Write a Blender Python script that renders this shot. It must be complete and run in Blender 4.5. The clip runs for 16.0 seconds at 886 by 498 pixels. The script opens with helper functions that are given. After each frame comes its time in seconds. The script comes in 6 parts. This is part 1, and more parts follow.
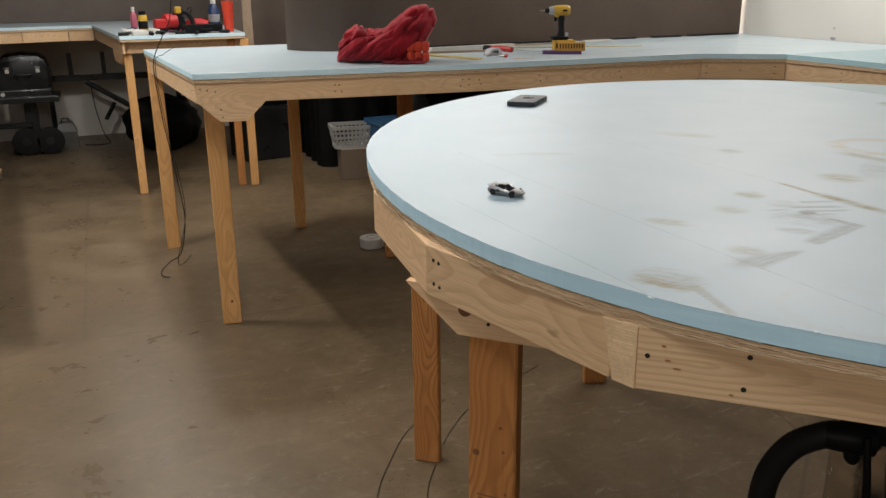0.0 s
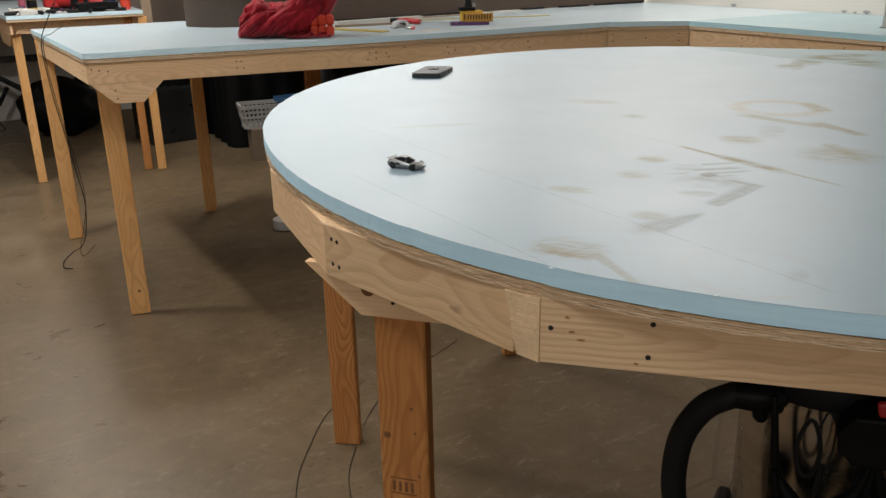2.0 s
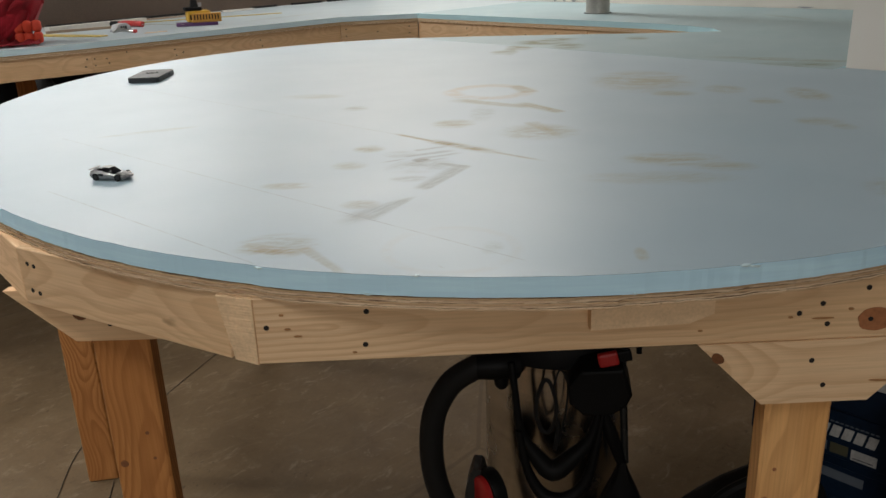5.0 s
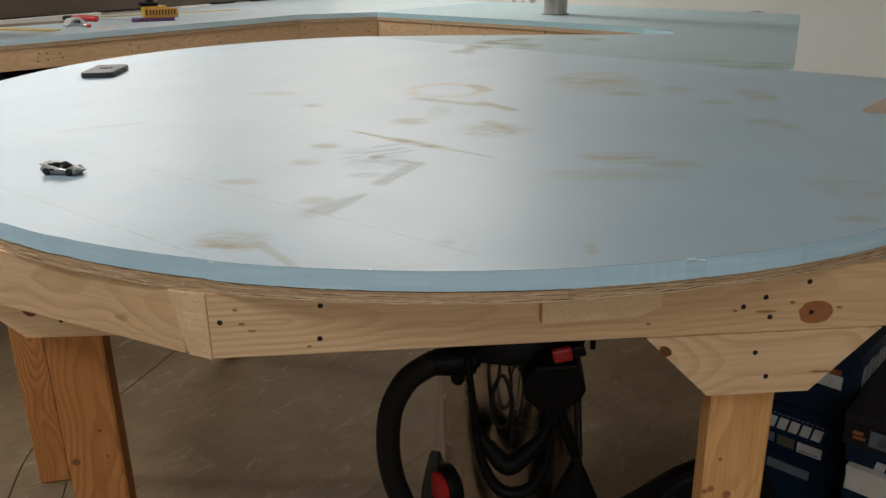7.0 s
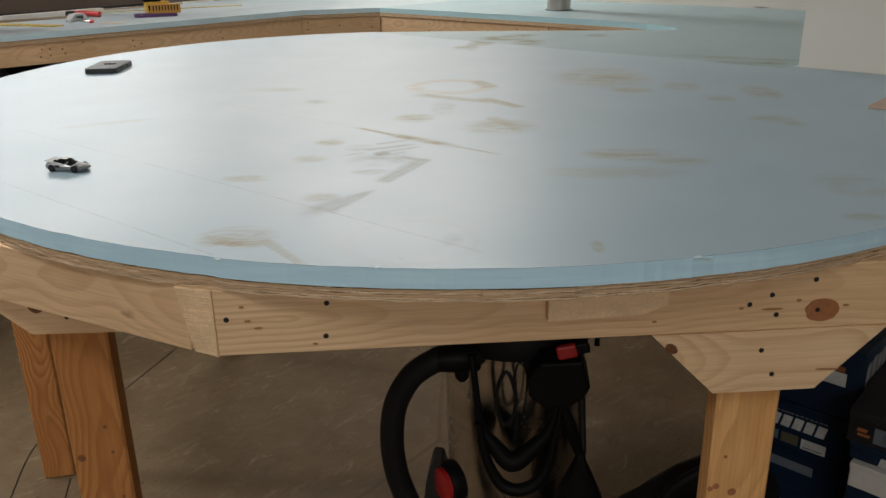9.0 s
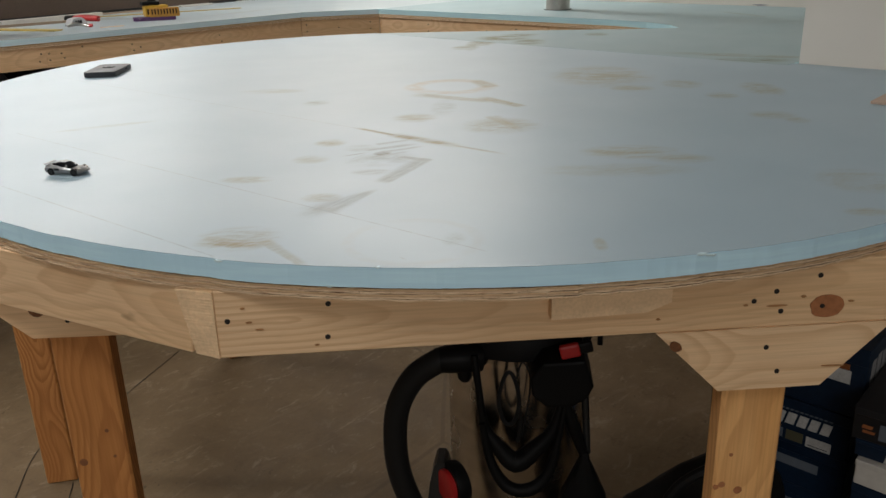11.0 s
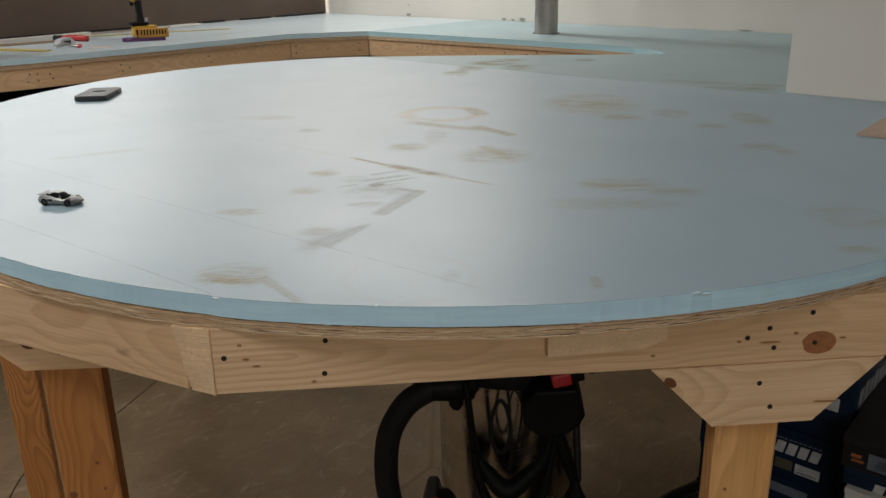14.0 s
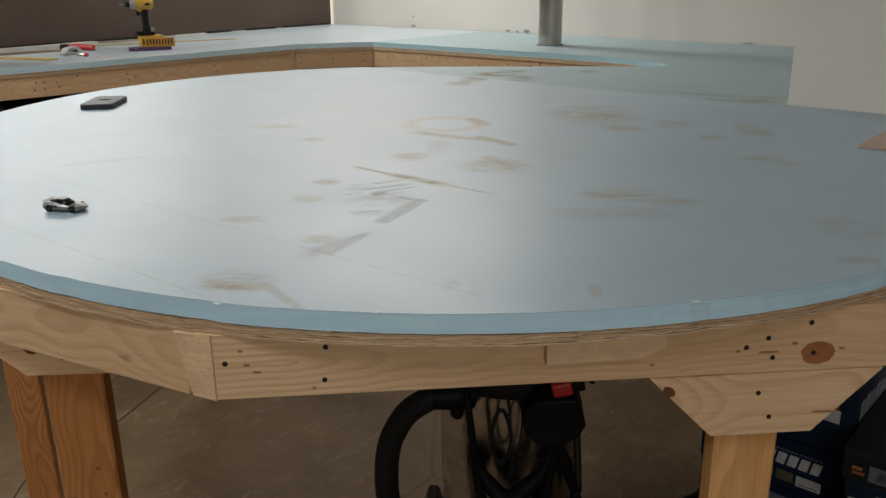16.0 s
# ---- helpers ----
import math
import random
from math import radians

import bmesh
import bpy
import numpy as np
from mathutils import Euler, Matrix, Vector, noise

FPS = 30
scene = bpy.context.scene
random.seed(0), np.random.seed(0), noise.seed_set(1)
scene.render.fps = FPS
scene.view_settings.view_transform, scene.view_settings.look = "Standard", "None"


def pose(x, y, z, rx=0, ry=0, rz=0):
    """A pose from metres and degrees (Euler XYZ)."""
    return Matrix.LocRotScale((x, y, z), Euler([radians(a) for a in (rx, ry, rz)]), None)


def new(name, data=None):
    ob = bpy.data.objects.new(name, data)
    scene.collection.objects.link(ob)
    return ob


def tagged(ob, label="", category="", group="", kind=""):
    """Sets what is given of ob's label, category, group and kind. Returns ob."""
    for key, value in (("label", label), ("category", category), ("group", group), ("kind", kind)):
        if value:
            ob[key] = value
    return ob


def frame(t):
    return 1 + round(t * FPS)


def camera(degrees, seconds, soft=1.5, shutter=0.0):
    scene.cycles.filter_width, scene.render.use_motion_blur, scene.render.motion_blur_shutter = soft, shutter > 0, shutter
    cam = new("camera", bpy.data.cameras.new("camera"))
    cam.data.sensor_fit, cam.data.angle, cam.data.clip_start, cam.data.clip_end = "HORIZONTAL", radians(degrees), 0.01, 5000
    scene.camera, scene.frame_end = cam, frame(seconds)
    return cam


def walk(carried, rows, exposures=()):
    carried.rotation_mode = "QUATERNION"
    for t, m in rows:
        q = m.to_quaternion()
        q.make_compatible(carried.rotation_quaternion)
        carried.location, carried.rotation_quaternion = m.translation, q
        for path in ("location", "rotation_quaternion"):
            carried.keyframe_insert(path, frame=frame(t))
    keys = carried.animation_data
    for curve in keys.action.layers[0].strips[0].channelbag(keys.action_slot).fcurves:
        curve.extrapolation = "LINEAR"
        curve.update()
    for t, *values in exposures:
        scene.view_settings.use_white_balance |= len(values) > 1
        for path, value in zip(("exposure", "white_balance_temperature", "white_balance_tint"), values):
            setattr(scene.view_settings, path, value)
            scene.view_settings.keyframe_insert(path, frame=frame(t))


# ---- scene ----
EXPOSURES = ((0.0, -0.14), (0.5, -0.02), (1.5, 0.0), (2.5, -0.20), (4.0, -0.17), (9.0, -0.10), (13.0, -0.12), (14.0, -0.24), (16.0, -0.27))
cam = camera(55.96, 16.0, soft=1.5)
PATH = [
    (0.0, 0.0468, -0.0056, 1.6281, 72.190, 0.503, -22.313),
    (0.5, 0.0504, 0.0455, 1.6083, 72.187, -0.359, -20.740),
    (1.0, 0.0486, 0.0517, 1.6131, 72.168, -0.148, -20.871),
    (1.5, 0.0764, 0.0346, 1.6013, 71.625, 0.640, -22.203),
    (2.0, 0.1017, 0.0265, 1.6087, 70.516, 1.145, -28.109),
    (2.5, 0.1224, 0.0227, 1.6061, 70.357, 1.906, -32.308),
    (3.0, 0.1431, 0.0154, 1.6072, 70.163, 2.799, -35.226),
    (3.5, 0.1481, 0.0102, 1.6073, 70.038, 2.677, -37.700),
    (4.0, 0.1586, 0.0055, 1.6059, 69.914, 2.663, -39.631),
    (4.5, 0.1632, -0.0031, 1.6010, 70.021, 2.522, -41.802),
    (5.0, 0.1698, -0.0147, 1.6004, 69.909, 1.897, -44.886),
    (7.5, 0.1658, -0.0301, 1.5983, 69.715, 0.885, -47.506),
    (8.0, 0.1657, -0.0259, 1.6002, 69.472, 0.936, -47.517),
    (8.5, 0.1634, -0.0216, 1.5989, 69.599, 0.846, -47.368),
    (9.0, 0.1634, -0.0250, 1.6006, 69.533, 0.891, -47.276),
    (11.5, 0.1693, -0.0181, 1.5951, 69.632, 1.531, -47.503),
    (12.0, 0.1723, -0.0144, 1.5961, 69.434, 1.376, -47.686),
    (12.5, 0.1714, -0.0119, 1.5971, 69.549, 1.149, -47.711),
    (13.0, 0.1701, -0.0123, 1.6023, 69.436, 0.928, -47.668),
    (13.5, 0.1636, -0.0046, 1.6183, 69.376, 0.734, -48.309),
    (14.0, 0.1601, -0.0083, 1.6217, 70.745, 0.923, -48.264),
    (14.5, 0.1626, -0.0084, 1.6183, 71.199, 0.852, -47.801),
    (15.0, 0.1560, -0.0159, 1.6218, 71.308, 0.548, -47.804),
    (15.5, 0.1554, -0.0163, 1.6211, 71.432, 0.417, -47.965),
    (16.0, 0.1570, -0.0166, 1.6204, 71.496, 0.637, -47.900),
]
walk(cam, [(t, pose(x, y, z, rx, ry, rz)) for t, x, y, z, rx, ry, rz in PATH], EXPOSURES)

# ---- world and lights ----
world = bpy.data.worlds.new("world")
scene.world = world
world.use_nodes = True
world.node_tree.nodes["Background"].inputs[0].default_value = (0.9, 0.95, 1.0, 1)
world.node_tree.nodes["Background"].inputs[1].default_value = 0.05


def placed_lamp(x, y, length, watts, z=3.22, along_y=True, wide=0.3):
    """An unseen area lamp placed at ceiling height."""
    data = bpy.data.lights.new("tube_light", "AREA")
    data.shape, data.energy, data.color = "RECTANGLE", watts, (1.0, 0.972, 0.93)
    data.size, data.size_y = (wide, length) if along_y else (length, wide)
    ob = new("tube_light", data)
    ob.matrix_world = pose(x, y, z)
    return ob


# Lamps 5, 6 and 11 follow shadow edges and sheen; others are added fill.
PLACED_LAMPS = [(-4.0, -3.4, 2.4, 140, 0.3), (-2.6, -3.8, 2.2, 86, 0.3), (-0.8, -0.2, 2.4, 24, 0.3), (0.1, 2.4, 1.0, 32, 0.3), (0.6, 5.2, 0.30, 44, 0.16), (-0.72, 4.6, 0.5, 64, 0.12),
         (-2.4, 2.4, 2.4, 18, 0.3), (0.7, 6.1, 0.8, 10, 1.8), (3.9, 4.15, 2.6, 66, 0.3), (2.9, 6.7, 1.2, 160, 2.4), (0.15, 8.6, 2.2, 18, 0.5)]
for tx, ty, length, watts, wide in PLACED_LAMPS:
    placed_lamp(tx, ty, length, watts, wide=wide)


# ---- materials ----
class Nodes:
    """Short hand for building one node material."""

    def __init__(self, name, rough=0.6, metal=0.0, spec=0.5):
        self.mat = bpy.data.materials.new(name)
        self.mat.use_nodes = True
        self.tree = self.mat.node_tree
        self.bsdf = self.tree.nodes["Principled BSDF"]
        self.bsdf.inputs["Roughness"].default_value = rough
        self.bsdf.inputs["Metallic"].default_value = metal
        self.bsdf.inputs["Specular IOR Level"].default_value = spec

    def add(self, kind, **values):
        node = self.tree.nodes.new(kind)
        for key, value in values.items():
            node.inputs[key.replace("_", " ")].default_value = value
        return node

    def link(self, a, b):
        self.tree.links.new(a, b)

    def coords(self, kind="Object"):
        return self.add("ShaderNodeTexCoord").outputs[kind]

    def shifted(self):
        """Object coordinates, moved by a random step for each object."""
        info = self.add("ShaderNodeObjectInfo")
        step = self.add("ShaderNodeVectorMath")
        step.operation = "SCALE"
        step.inputs[0].default_value = (13.7, 7.3, 5.1)
        self.link(info.outputs["Random"], step.inputs["Scale"])
        total = self.add("ShaderNodeVectorMath")
        total.operation = "ADD"
        self.link(self.coords(), total.inputs[0])
        self.link(step.outputs[0], total.inputs[1])
        return total.outputs[0]

    def scaled(self, vector, scale, rot=(0, 0, 0), loc=(0, 0, 0)):
        node = self.add("ShaderNodeMapping", Scale=scale, Rotation=rot, Location=loc)
        self.link(vector, node.inputs["Vector"])
        return node.outputs[0]

    def noise(self, vector, scale, detail=4.0, rough=0.55, distortion=0.0):
        node = self.add("ShaderNodeTexNoise", Scale=scale, Detail=detail, Roughness=rough, Distortion=distortion)
        self.link(vector, node.inputs["Vector"])
        return node.outputs["Fac"]

    def ramp(self, value, stops):
        node = self.tree.nodes.new("ShaderNodeValToRGB")
        while len(node.color_ramp.elements) < len(stops):
            node.color_ramp.elements.new(0.5)
        for element, (at, colour) in zip(node.color_ramp.elements, stops):
            element.position = at
            element.color = (*colour, 1) if len(colour) == 3 else colour
        self.link(value, node.inputs[0])
        return node.outputs[0]

    def mix(self, fac, a, b, how="MIX"):
        node = self.tree.nodes.new("ShaderNodeMix")
        node.data_type, node.blend_type = "RGBA", how
        for socket, value in ((node.inputs[0], fac), (node.inputs[6], a), (node.inputs[7], b)):
            if isinstance(value, (int, float)):
                socket.default_value = value
            elif isinstance(value, tuple):
                socket.default_value = (*value, 1)
            else:
                self.link(value, socket)
        return node.outputs[2]

    def maths(self, how, a, b=0.0, c=0.0):
        node = self.tree.nodes.new("ShaderNodeMath")
        node.operation = how
        for socket, value in zip(node.inputs, (a, b, c)):
            if isinstance(value, (int, float)):
                socket.default_value = value
            else:
                self.link(value, socket)
        return node.outputs[0]

    def span(self, value, lo, hi, to_lo=0.0, to_hi=1.0):
        node = self.add("ShaderNodeMapRange")
        node.interpolation_type = "SMOOTHSTEP"
        for socket, x in zip(node.inputs[1:5], (lo, hi, to_lo, to_hi)):
            socket.default_value = x
        self.link(value, node.inputs[0])
        return node.outputs[0]

    def split(self, vector):
        node = self.add("ShaderNodeSeparateXYZ")
        self.link(vector, node.inputs[0])
        return node.outputs

    def colour(self, value):
        if isinstance(value, tuple):
            self.bsdf.inputs["Base Color"].default_value = (*value, 1)
        else:
            self.link(value, self.bsdf.inputs["Base Color"])

    def rough(self, value):
        self.link(value, self.bsdf.inputs["Roughness"])

    def bump(self, height, strength=0.3, distance=0.002):
        node = self.add("ShaderNodeBump", Strength=strength, Distance=distance)
        self.link(height, node.inputs["Height"])
        self.link(node.outputs[0], self.bsdf.inputs["Normal"])
        return self.mat


def plain(name, colour, rough=0.5, metal=0.0, grain=60.0, vary=0.12, spec=0.5, bump=0.1):
    """One colour with fine wear at two scales."""
    n = Nodes(name, rough, metal, spec)
    v = n.shifted()
    fine, broad = n.noise(v, grain, 3), n.noise(v, grain / 9, 2)
    both = n.maths("MULTIPLY_ADD", fine, 0.5, n.maths("MULTIPLY", broad, 0.5))
    dark, light = tuple(c * (1 - vary) for c in colour), tuple(min(1, c * (1 + vary)) for c in colour)
    n.colour(n.ramp(both, [(0.3, dark), (0.7, light)]))
    n.rough(n.span(broad, 0.3, 0.7, max(0.02, rough - 0.08), min(1, rough + 0.08)))
    return n.bump(fine, bump, 0.0006)


def pine(name, light, dark, ring=(0.62, 0.40, 0.20), rough=0.62, tight=1.0, depth=0.55):
    """Flat-sawn pine: growth rings round an axis that wanders behind the face; the grain runs along each board's own x."""
    n = Nodes(name, rough, 0.0, 0.35)
    v, own = n.shifted(), n.coords()
    rand = n.add("ShaderNodeObjectInfo").outputs["Random"]
    rand2 = n.maths("FRACT", n.maths("MULTIPLY", rand, 7.13))
    x, y, z = n.split(own)
    run = n.add("ShaderNodeCombineXYZ")
    n.link(n.maths("MULTIPLY_ADD", rand, 31.0, x), run.inputs[0])
    wander = n.add("ShaderNodeTexNoise", Scale=2.2, Detail=2.0, Roughness=0.45)
    n.link(run.outputs[0], wander.inputs["Vector"])
    wy, wz, _ = n.split(wander.outputs["Color"])
    cy = n.maths("MULTIPLY_ADD", wy, 0.19, n.maths("MULTIPLY_ADD", rand, 0.05, -0.075))
    cz = n.maths("MULTIPLY_ADD", wz, 0.11, n.maths("MULTIPLY_ADD", rand2, 0.05, -0.03))
    dy, dz = n.maths("SUBTRACT", y, cy), n.maths("SUBTRACT", z, cz)
    radius = n.maths("SQRT", n.maths("ADD", n.maths("MULTIPLY", dy, dy), n.maths("MULTIPLY", dz, dz)))
    ripple = n.noise(n.scaled(v, (5, 30, 30)), 1.0, 3)
    radius = n.maths("MULTIPLY_ADD", ripple, 0.006, radius)
    rings = n.maths("FRACT", n.maths("MULTIPLY", radius, tight / 0.0085))
    rings = n.maths("MULTIPLY", n.span(rings, 0.25, 0.86), n.span(rings, 1.0, 0.88))
    fibre = n.noise(n.scaled(v, (7, 300, 300)), 1.0, 4, 0.7)
    broad = n.noise(n.scaled(v, (2.2, 11, 11)), 1.0, 3)
    base = n.mix(n.span(broad, 0.3, 0.7), light, dark)
    base = n.mix(n.maths("MULTIPLY", rings, n.span(broad, 0.25, 0.7, depth, depth * 0.45)), base, ring)
    base = n.mix(n.span(fibre, 0.35, 0.75, 0.0, 0.34), base, tuple(c * 0.6 for c in dark))
    spots = n.noise(n.scaled(v, (16, 26, 26)), 1.0, 2)
    base = n.mix(n.span(spots, 0.73, 0.80, 0.0, 0.55), base, tuple(c * 0.45 for c in ring))
    grime = n.noise(v, 5.0, 5, 0.7)
    base = n.mix(n.span(grime, 0.56, 0.78, 0.0, 0.22), base, tuple(c * 0.5 for c in dark))
    n.colour(base)
    n.rough(n.span(fibre, 0.3, 0.7, rough - 0.08, rough + 0.12))
    return n.bump(n.maths("MULTIPLY_ADD", rings, 0.35, fibre), 0.25, 0.0008)


PINE = pine("apron pine", (0.87, 0.605, 0.365), (0.79, 0.52, 0.29), (0.50, 0.27, 0.115), tight=0.9, depth=0.34)
PINE_PALE = pine("pale pine", (0.82, 0.58, 0.355), (0.76, 0.51, 0.285), (0.55, 0.31, 0.145), tight=0.95, depth=0.5)
PINE_LEG = pine("leg pine", (0.58, 0.26, 0.080), (0.48, 0.20, 0.058), (0.26, 0.082, 0.020), tight=1.2, depth=0.75)
PINE_LIGHT_LEG = pine("new leg pine", (0.80, 0.45, 0.18), (0.71, 0.37, 0.13), (0.46, 0.21, 0.07), tight=0.8, depth=0.42)


PINE_GREY = pine("greyed pine", (0.36, 0.27, 0.19), (0.30, 0.22, 0.15), (0.22, 0.14, 0.09), depth=0.3)


def ply_material():
    """Plywood: veneers stacked in z, alternately long and cross grain, torn by the saw."""
    n = Nodes("plywood", 0.8, 0.0, 0.2)
    v = n.coords()
    wobble = n.noise(n.scaled(v, (16, 16, 6)), 1.0, 4)
    z = n.split(v)[2]
    layer = n.maths("FRACT", n.maths("MULTIPLY", n.maths("MULTIPLY_ADD", wobble, 0.0022, z), 1 / 0.0072))
    torn = n.noise(n.scaled(v, (42, 42, 700)), 1.0, 6, 0.75, 0.4)
    pits = n.noise(n.scaled(v, (240, 240, 500)), 1.0, 3, 0.6)
    col = n.mix(n.span(layer, 0.42, 0.58), (0.88, 0.69, 0.48), (0.66, 0.45, 0.27))
    col = n.mix(n.span(torn, 0.54, 0.64, 0.0, 0.8), col, (0.30, 0.175, 0.085))
    col = n.mix(n.span(torn, 0.44, 0.34, 0.0, 0.6), col, (0.88, 0.70, 0.50))
    col = n.mix(n.span(pits, 0.60, 0.72, 0.0, 0.7), col, (0.20, 0.11, 0.05))
    sheet = n.maths("FRACT", n.maths("MULTIPLY", n.maths("SUBTRACT", n.maths("MULTIPLY_ADD", n.maths("SUBTRACT", wobble, 0.5), 0.0012, z), 1.2066), 1 / 0.00316))
    glue = n.maths("MULTIPLY", n.span(n.maths("ABSOLUTE", n.maths("SUBTRACT", sheet, 0.5)), 0.36, 0.48), n.span(n.noise(n.scaled(v, (25, 25, 400)), 1.0, 3), 0.4, 0.6, 0.35, 0.95))
    col = n.mix(glue, col, (0.22, 0.12, 0.055))
    col = n.mix(n.span(n.noise(v, 7, 3), 0.35, 0.7, 0.0, 0.30), col, (0.66, 0.46, 0.28))
    n.colour(col)
    return n.bump(n.maths("MULTIPLY_ADD", torn, 1.2, pits), 0.8, 0.002)


PLY = ply_material()


def foam_material(name, tint, smears=(), lines=(), rough=0.36, dust=0.5, spec=0.5, streaks=(), rings=(), strokes=()):
    """Extruded foam board: matt sheen, dust smears of their own shape, pencil lines."""
    n = Nodes(name, rough, 0.0, spec)
    v = n.coords()
    x, y, z = n.split(v)
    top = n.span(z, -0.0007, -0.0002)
    broad, fine = n.noise(v, 1.7, 3), n.noise(v, 38, 4)
    swept = n.noise(n.scaled(v, (2.2, 9, 4), (0, 0, 0.9)), 1.0, 5, 0.65, 0.6)
    col = n.mix(n.span(broad, 0.3, 0.75), tint, tuple(min(1.0, c * 1.05) for c in tint))
    dirt = n.maths("MULTIPLY", n.span(swept, 0.60, 0.80), n.span(broad, 0.45, 0.7))
    dirt = n.maths("MULTIPLY", dirt, dust * 0.22)
    col = n.mix(n.maths("MULTIPLY", dirt, top), col, (0.36, 0.26, 0.13))
    rub = n.noise(n.scaled(n.scaled(v, (1, 1, 1), (0, 0, radians(50))), (9, 24, 4)), 1.0, 6, 0.72, 0.9)
    grain = n.noise(n.scaled(v, (30, 150, 8), (0, 0, -0.75)), 1.0, 4, 0.7)
    soiled = dirt

    def soil(col, mask, weight, paint):
        mask = n.maths("MULTIPLY", n.maths("MULTIPLY", mask, n.span(grain, 0.26, 0.66, 0.52, 1.0)), weight)
        return n.mix(n.maths("MULTIPLY", mask, top), col, paint), mask

    for batch, paint in smears:
        total = None
        for cx, cy, angle, half_long, half_wide, weight in batch:
            c, s = math.cos(radians(angle)), math.sin(radians(angle))
            dx, dy = n.maths("SUBTRACT", x, cx), n.maths("SUBTRACT", y, cy)
            along = n.maths("DIVIDE", n.maths("MULTIPLY_ADD", dx, c, n.maths("MULTIPLY", dy, s)), half_long * 1.1)
            over = n.maths("DIVIDE", n.maths("MULTIPLY_ADD", dy, c, n.maths("MULTIPLY", dx, -s)), half_wide * 1.1)
            far = n.maths("ADD", n.maths("MULTIPLY", along, along), n.maths("MULTIPLY", over, over))
            mask = n.maths("MULTIPLY", n.span(far, 2.6, 0.0), min(1.0, weight * 1.25))
            total = mask if total is None else n.maths("MAXIMUM", total, mask)
        col, mask = soil(col, n.maths("MULTIPLY", total, n.span(rub, 0.66, 0.38, 0.08, 1.0)), 1.0, paint)
        soiled = n.maths("MAXIMUM", soiled, mask)
    for batch, paint in streaks:
        total = None
        for x0, y0, x1, y1, half, weight in batch:
            length = math.hypot(x1 - x0, y1 - y0)
            ux, uy = (x1 - x0) / length, (y1 - y0) / length
            dx, dy = n.maths("SUBTRACT", x, x0), n.maths("SUBTRACT", y, y0)
            over = n.maths("ABSOLUTE", n.maths("MULTIPLY_ADD", dy, ux, n.maths("MULTIPLY", dx, -uy)))
            along = n.maths("MULTIPLY_ADD", dx, ux, n.maths("MULTIPLY", dy, uy))
            inside = n.maths("MULTIPLY", n.span(along, -0.01, 0.03), n.span(along, length + 0.01, length * 0.6))
            mask = n.maths("MULTIPLY", n.maths("MULTIPLY", n.span(over, half * 1.3, half * 0.1), inside), weight)
            total = mask if total is None else n.maths("MAXIMUM", total, mask)
        col, mask = soil(col, n.maths("MULTIPLY", total, n.span(rub, 0.68, 0.46, 0.5, 1.0)), 1.0, paint)
        soiled = n.maths("MAXIMUM", soiled, mask)
    for cx, cy, radius, half, weight in rings:
        dx, dy = n.maths("SUBTRACT", x, cx), n.maths("SUBTRACT", y, cy)
        dist = n.maths("SQRT", n.maths("ADD", n.maths("MULTIPLY", dx, dx), n.maths("MULTIPLY", dy, dy)))
        off = n.maths("ABSOLUTE", n.maths("SUBTRACT", dist, radius))
        off = n.maths("MULTIPLY_ADD", n.maths("SUBTRACT", rub, 0.5), half * 2.0, off)
        col, mask = soil(col, n.maths("MULTIPLY", n.span(off, half, half * 0.2), n.span(rub, 0.36, 0.55)), weight, (0.30, 0.205, 0.090))
    for batch, paint in strokes:
        for k, (x0, y0, x1, y1, w0, w1, weight) in enumerate(batch):
            length = math.hypot(x1 - x0, y1 - y0)
            ux, uy = (x1 - x0) / length, (y1 - y0) / length
            dx, dy = n.maths("SUBTRACT", x, x0), n.maths("SUBTRACT", y, y0)
            over = n.maths("MULTIPLY_ADD", dy, ux, n.maths("MULTIPLY", dx, -uy))
            over = n.maths("MULTIPLY_ADD", n.maths("SUBTRACT", fine, 0.5), 0.006, over)
            run = n.maths("DIVIDE", n.maths("MULTIPLY_ADD", dx, ux, n.maths("MULTIPLY", dy, uy)), length)
            side = n.maths("DIVIDE", over, n.maths("MULTIPLY_ADD", run, w1 - w0, w0))
            mask = n.maths("MULTIPLY", n.span(side, -0.18, 0.06), n.span(side, 1.1, 0.5))
            mask = n.maths("MULTIPLY", mask, n.maths("MULTIPLY", n.span(run, -0.06, 0.08), n.span(run, 1.06, 0.78)))
            hair = n.add("ShaderNodeCombineXYZ")
            n.link(n.maths("MULTIPLY", run, length * 9), hair.inputs[0])
            n.link(n.maths("MULTIPLY", over, 210.0), hair.inputs[1])
            hair.inputs[2].default_value = k * 3.7
            mask = n.maths("MULTIPLY", mask, n.span(n.noise(hair.outputs[0], 1.0, 4, 0.65), 0.28, 0.60, 0.5, 1.0))
            col, mask = soil(col, mask, weight, paint)
            soiled = n.maths("MAXIMUM", soiled, mask)
    soil_rough = n.maths("MULTIPLY", soiled, 0.15)
    n.link(n.maths("MULTIPLY", n.maths("MULTIPLY_ADD", n.maths("MULTIPLY", soiled, top), -0.85, 1.0), spec), n.bsdf.inputs["Specular IOR Level"])
    for x0, y0, x1, y1 in lines:
        length = math.hypot(x1 - x0, y1 - y0)
        ux, uy = (x1 - x0) / length, (y1 - y0) / length
        dx, dy = n.maths("SUBTRACT", x, x0), n.maths("SUBTRACT", y, y0)
        over = n.maths("ABSOLUTE", n.maths("MULTIPLY_ADD", dy, ux, n.maths("MULTIPLY", dx, -uy)))
        along = n.maths("MULTIPLY_ADD", dx, ux, n.maths("MULTIPLY", dy, uy))
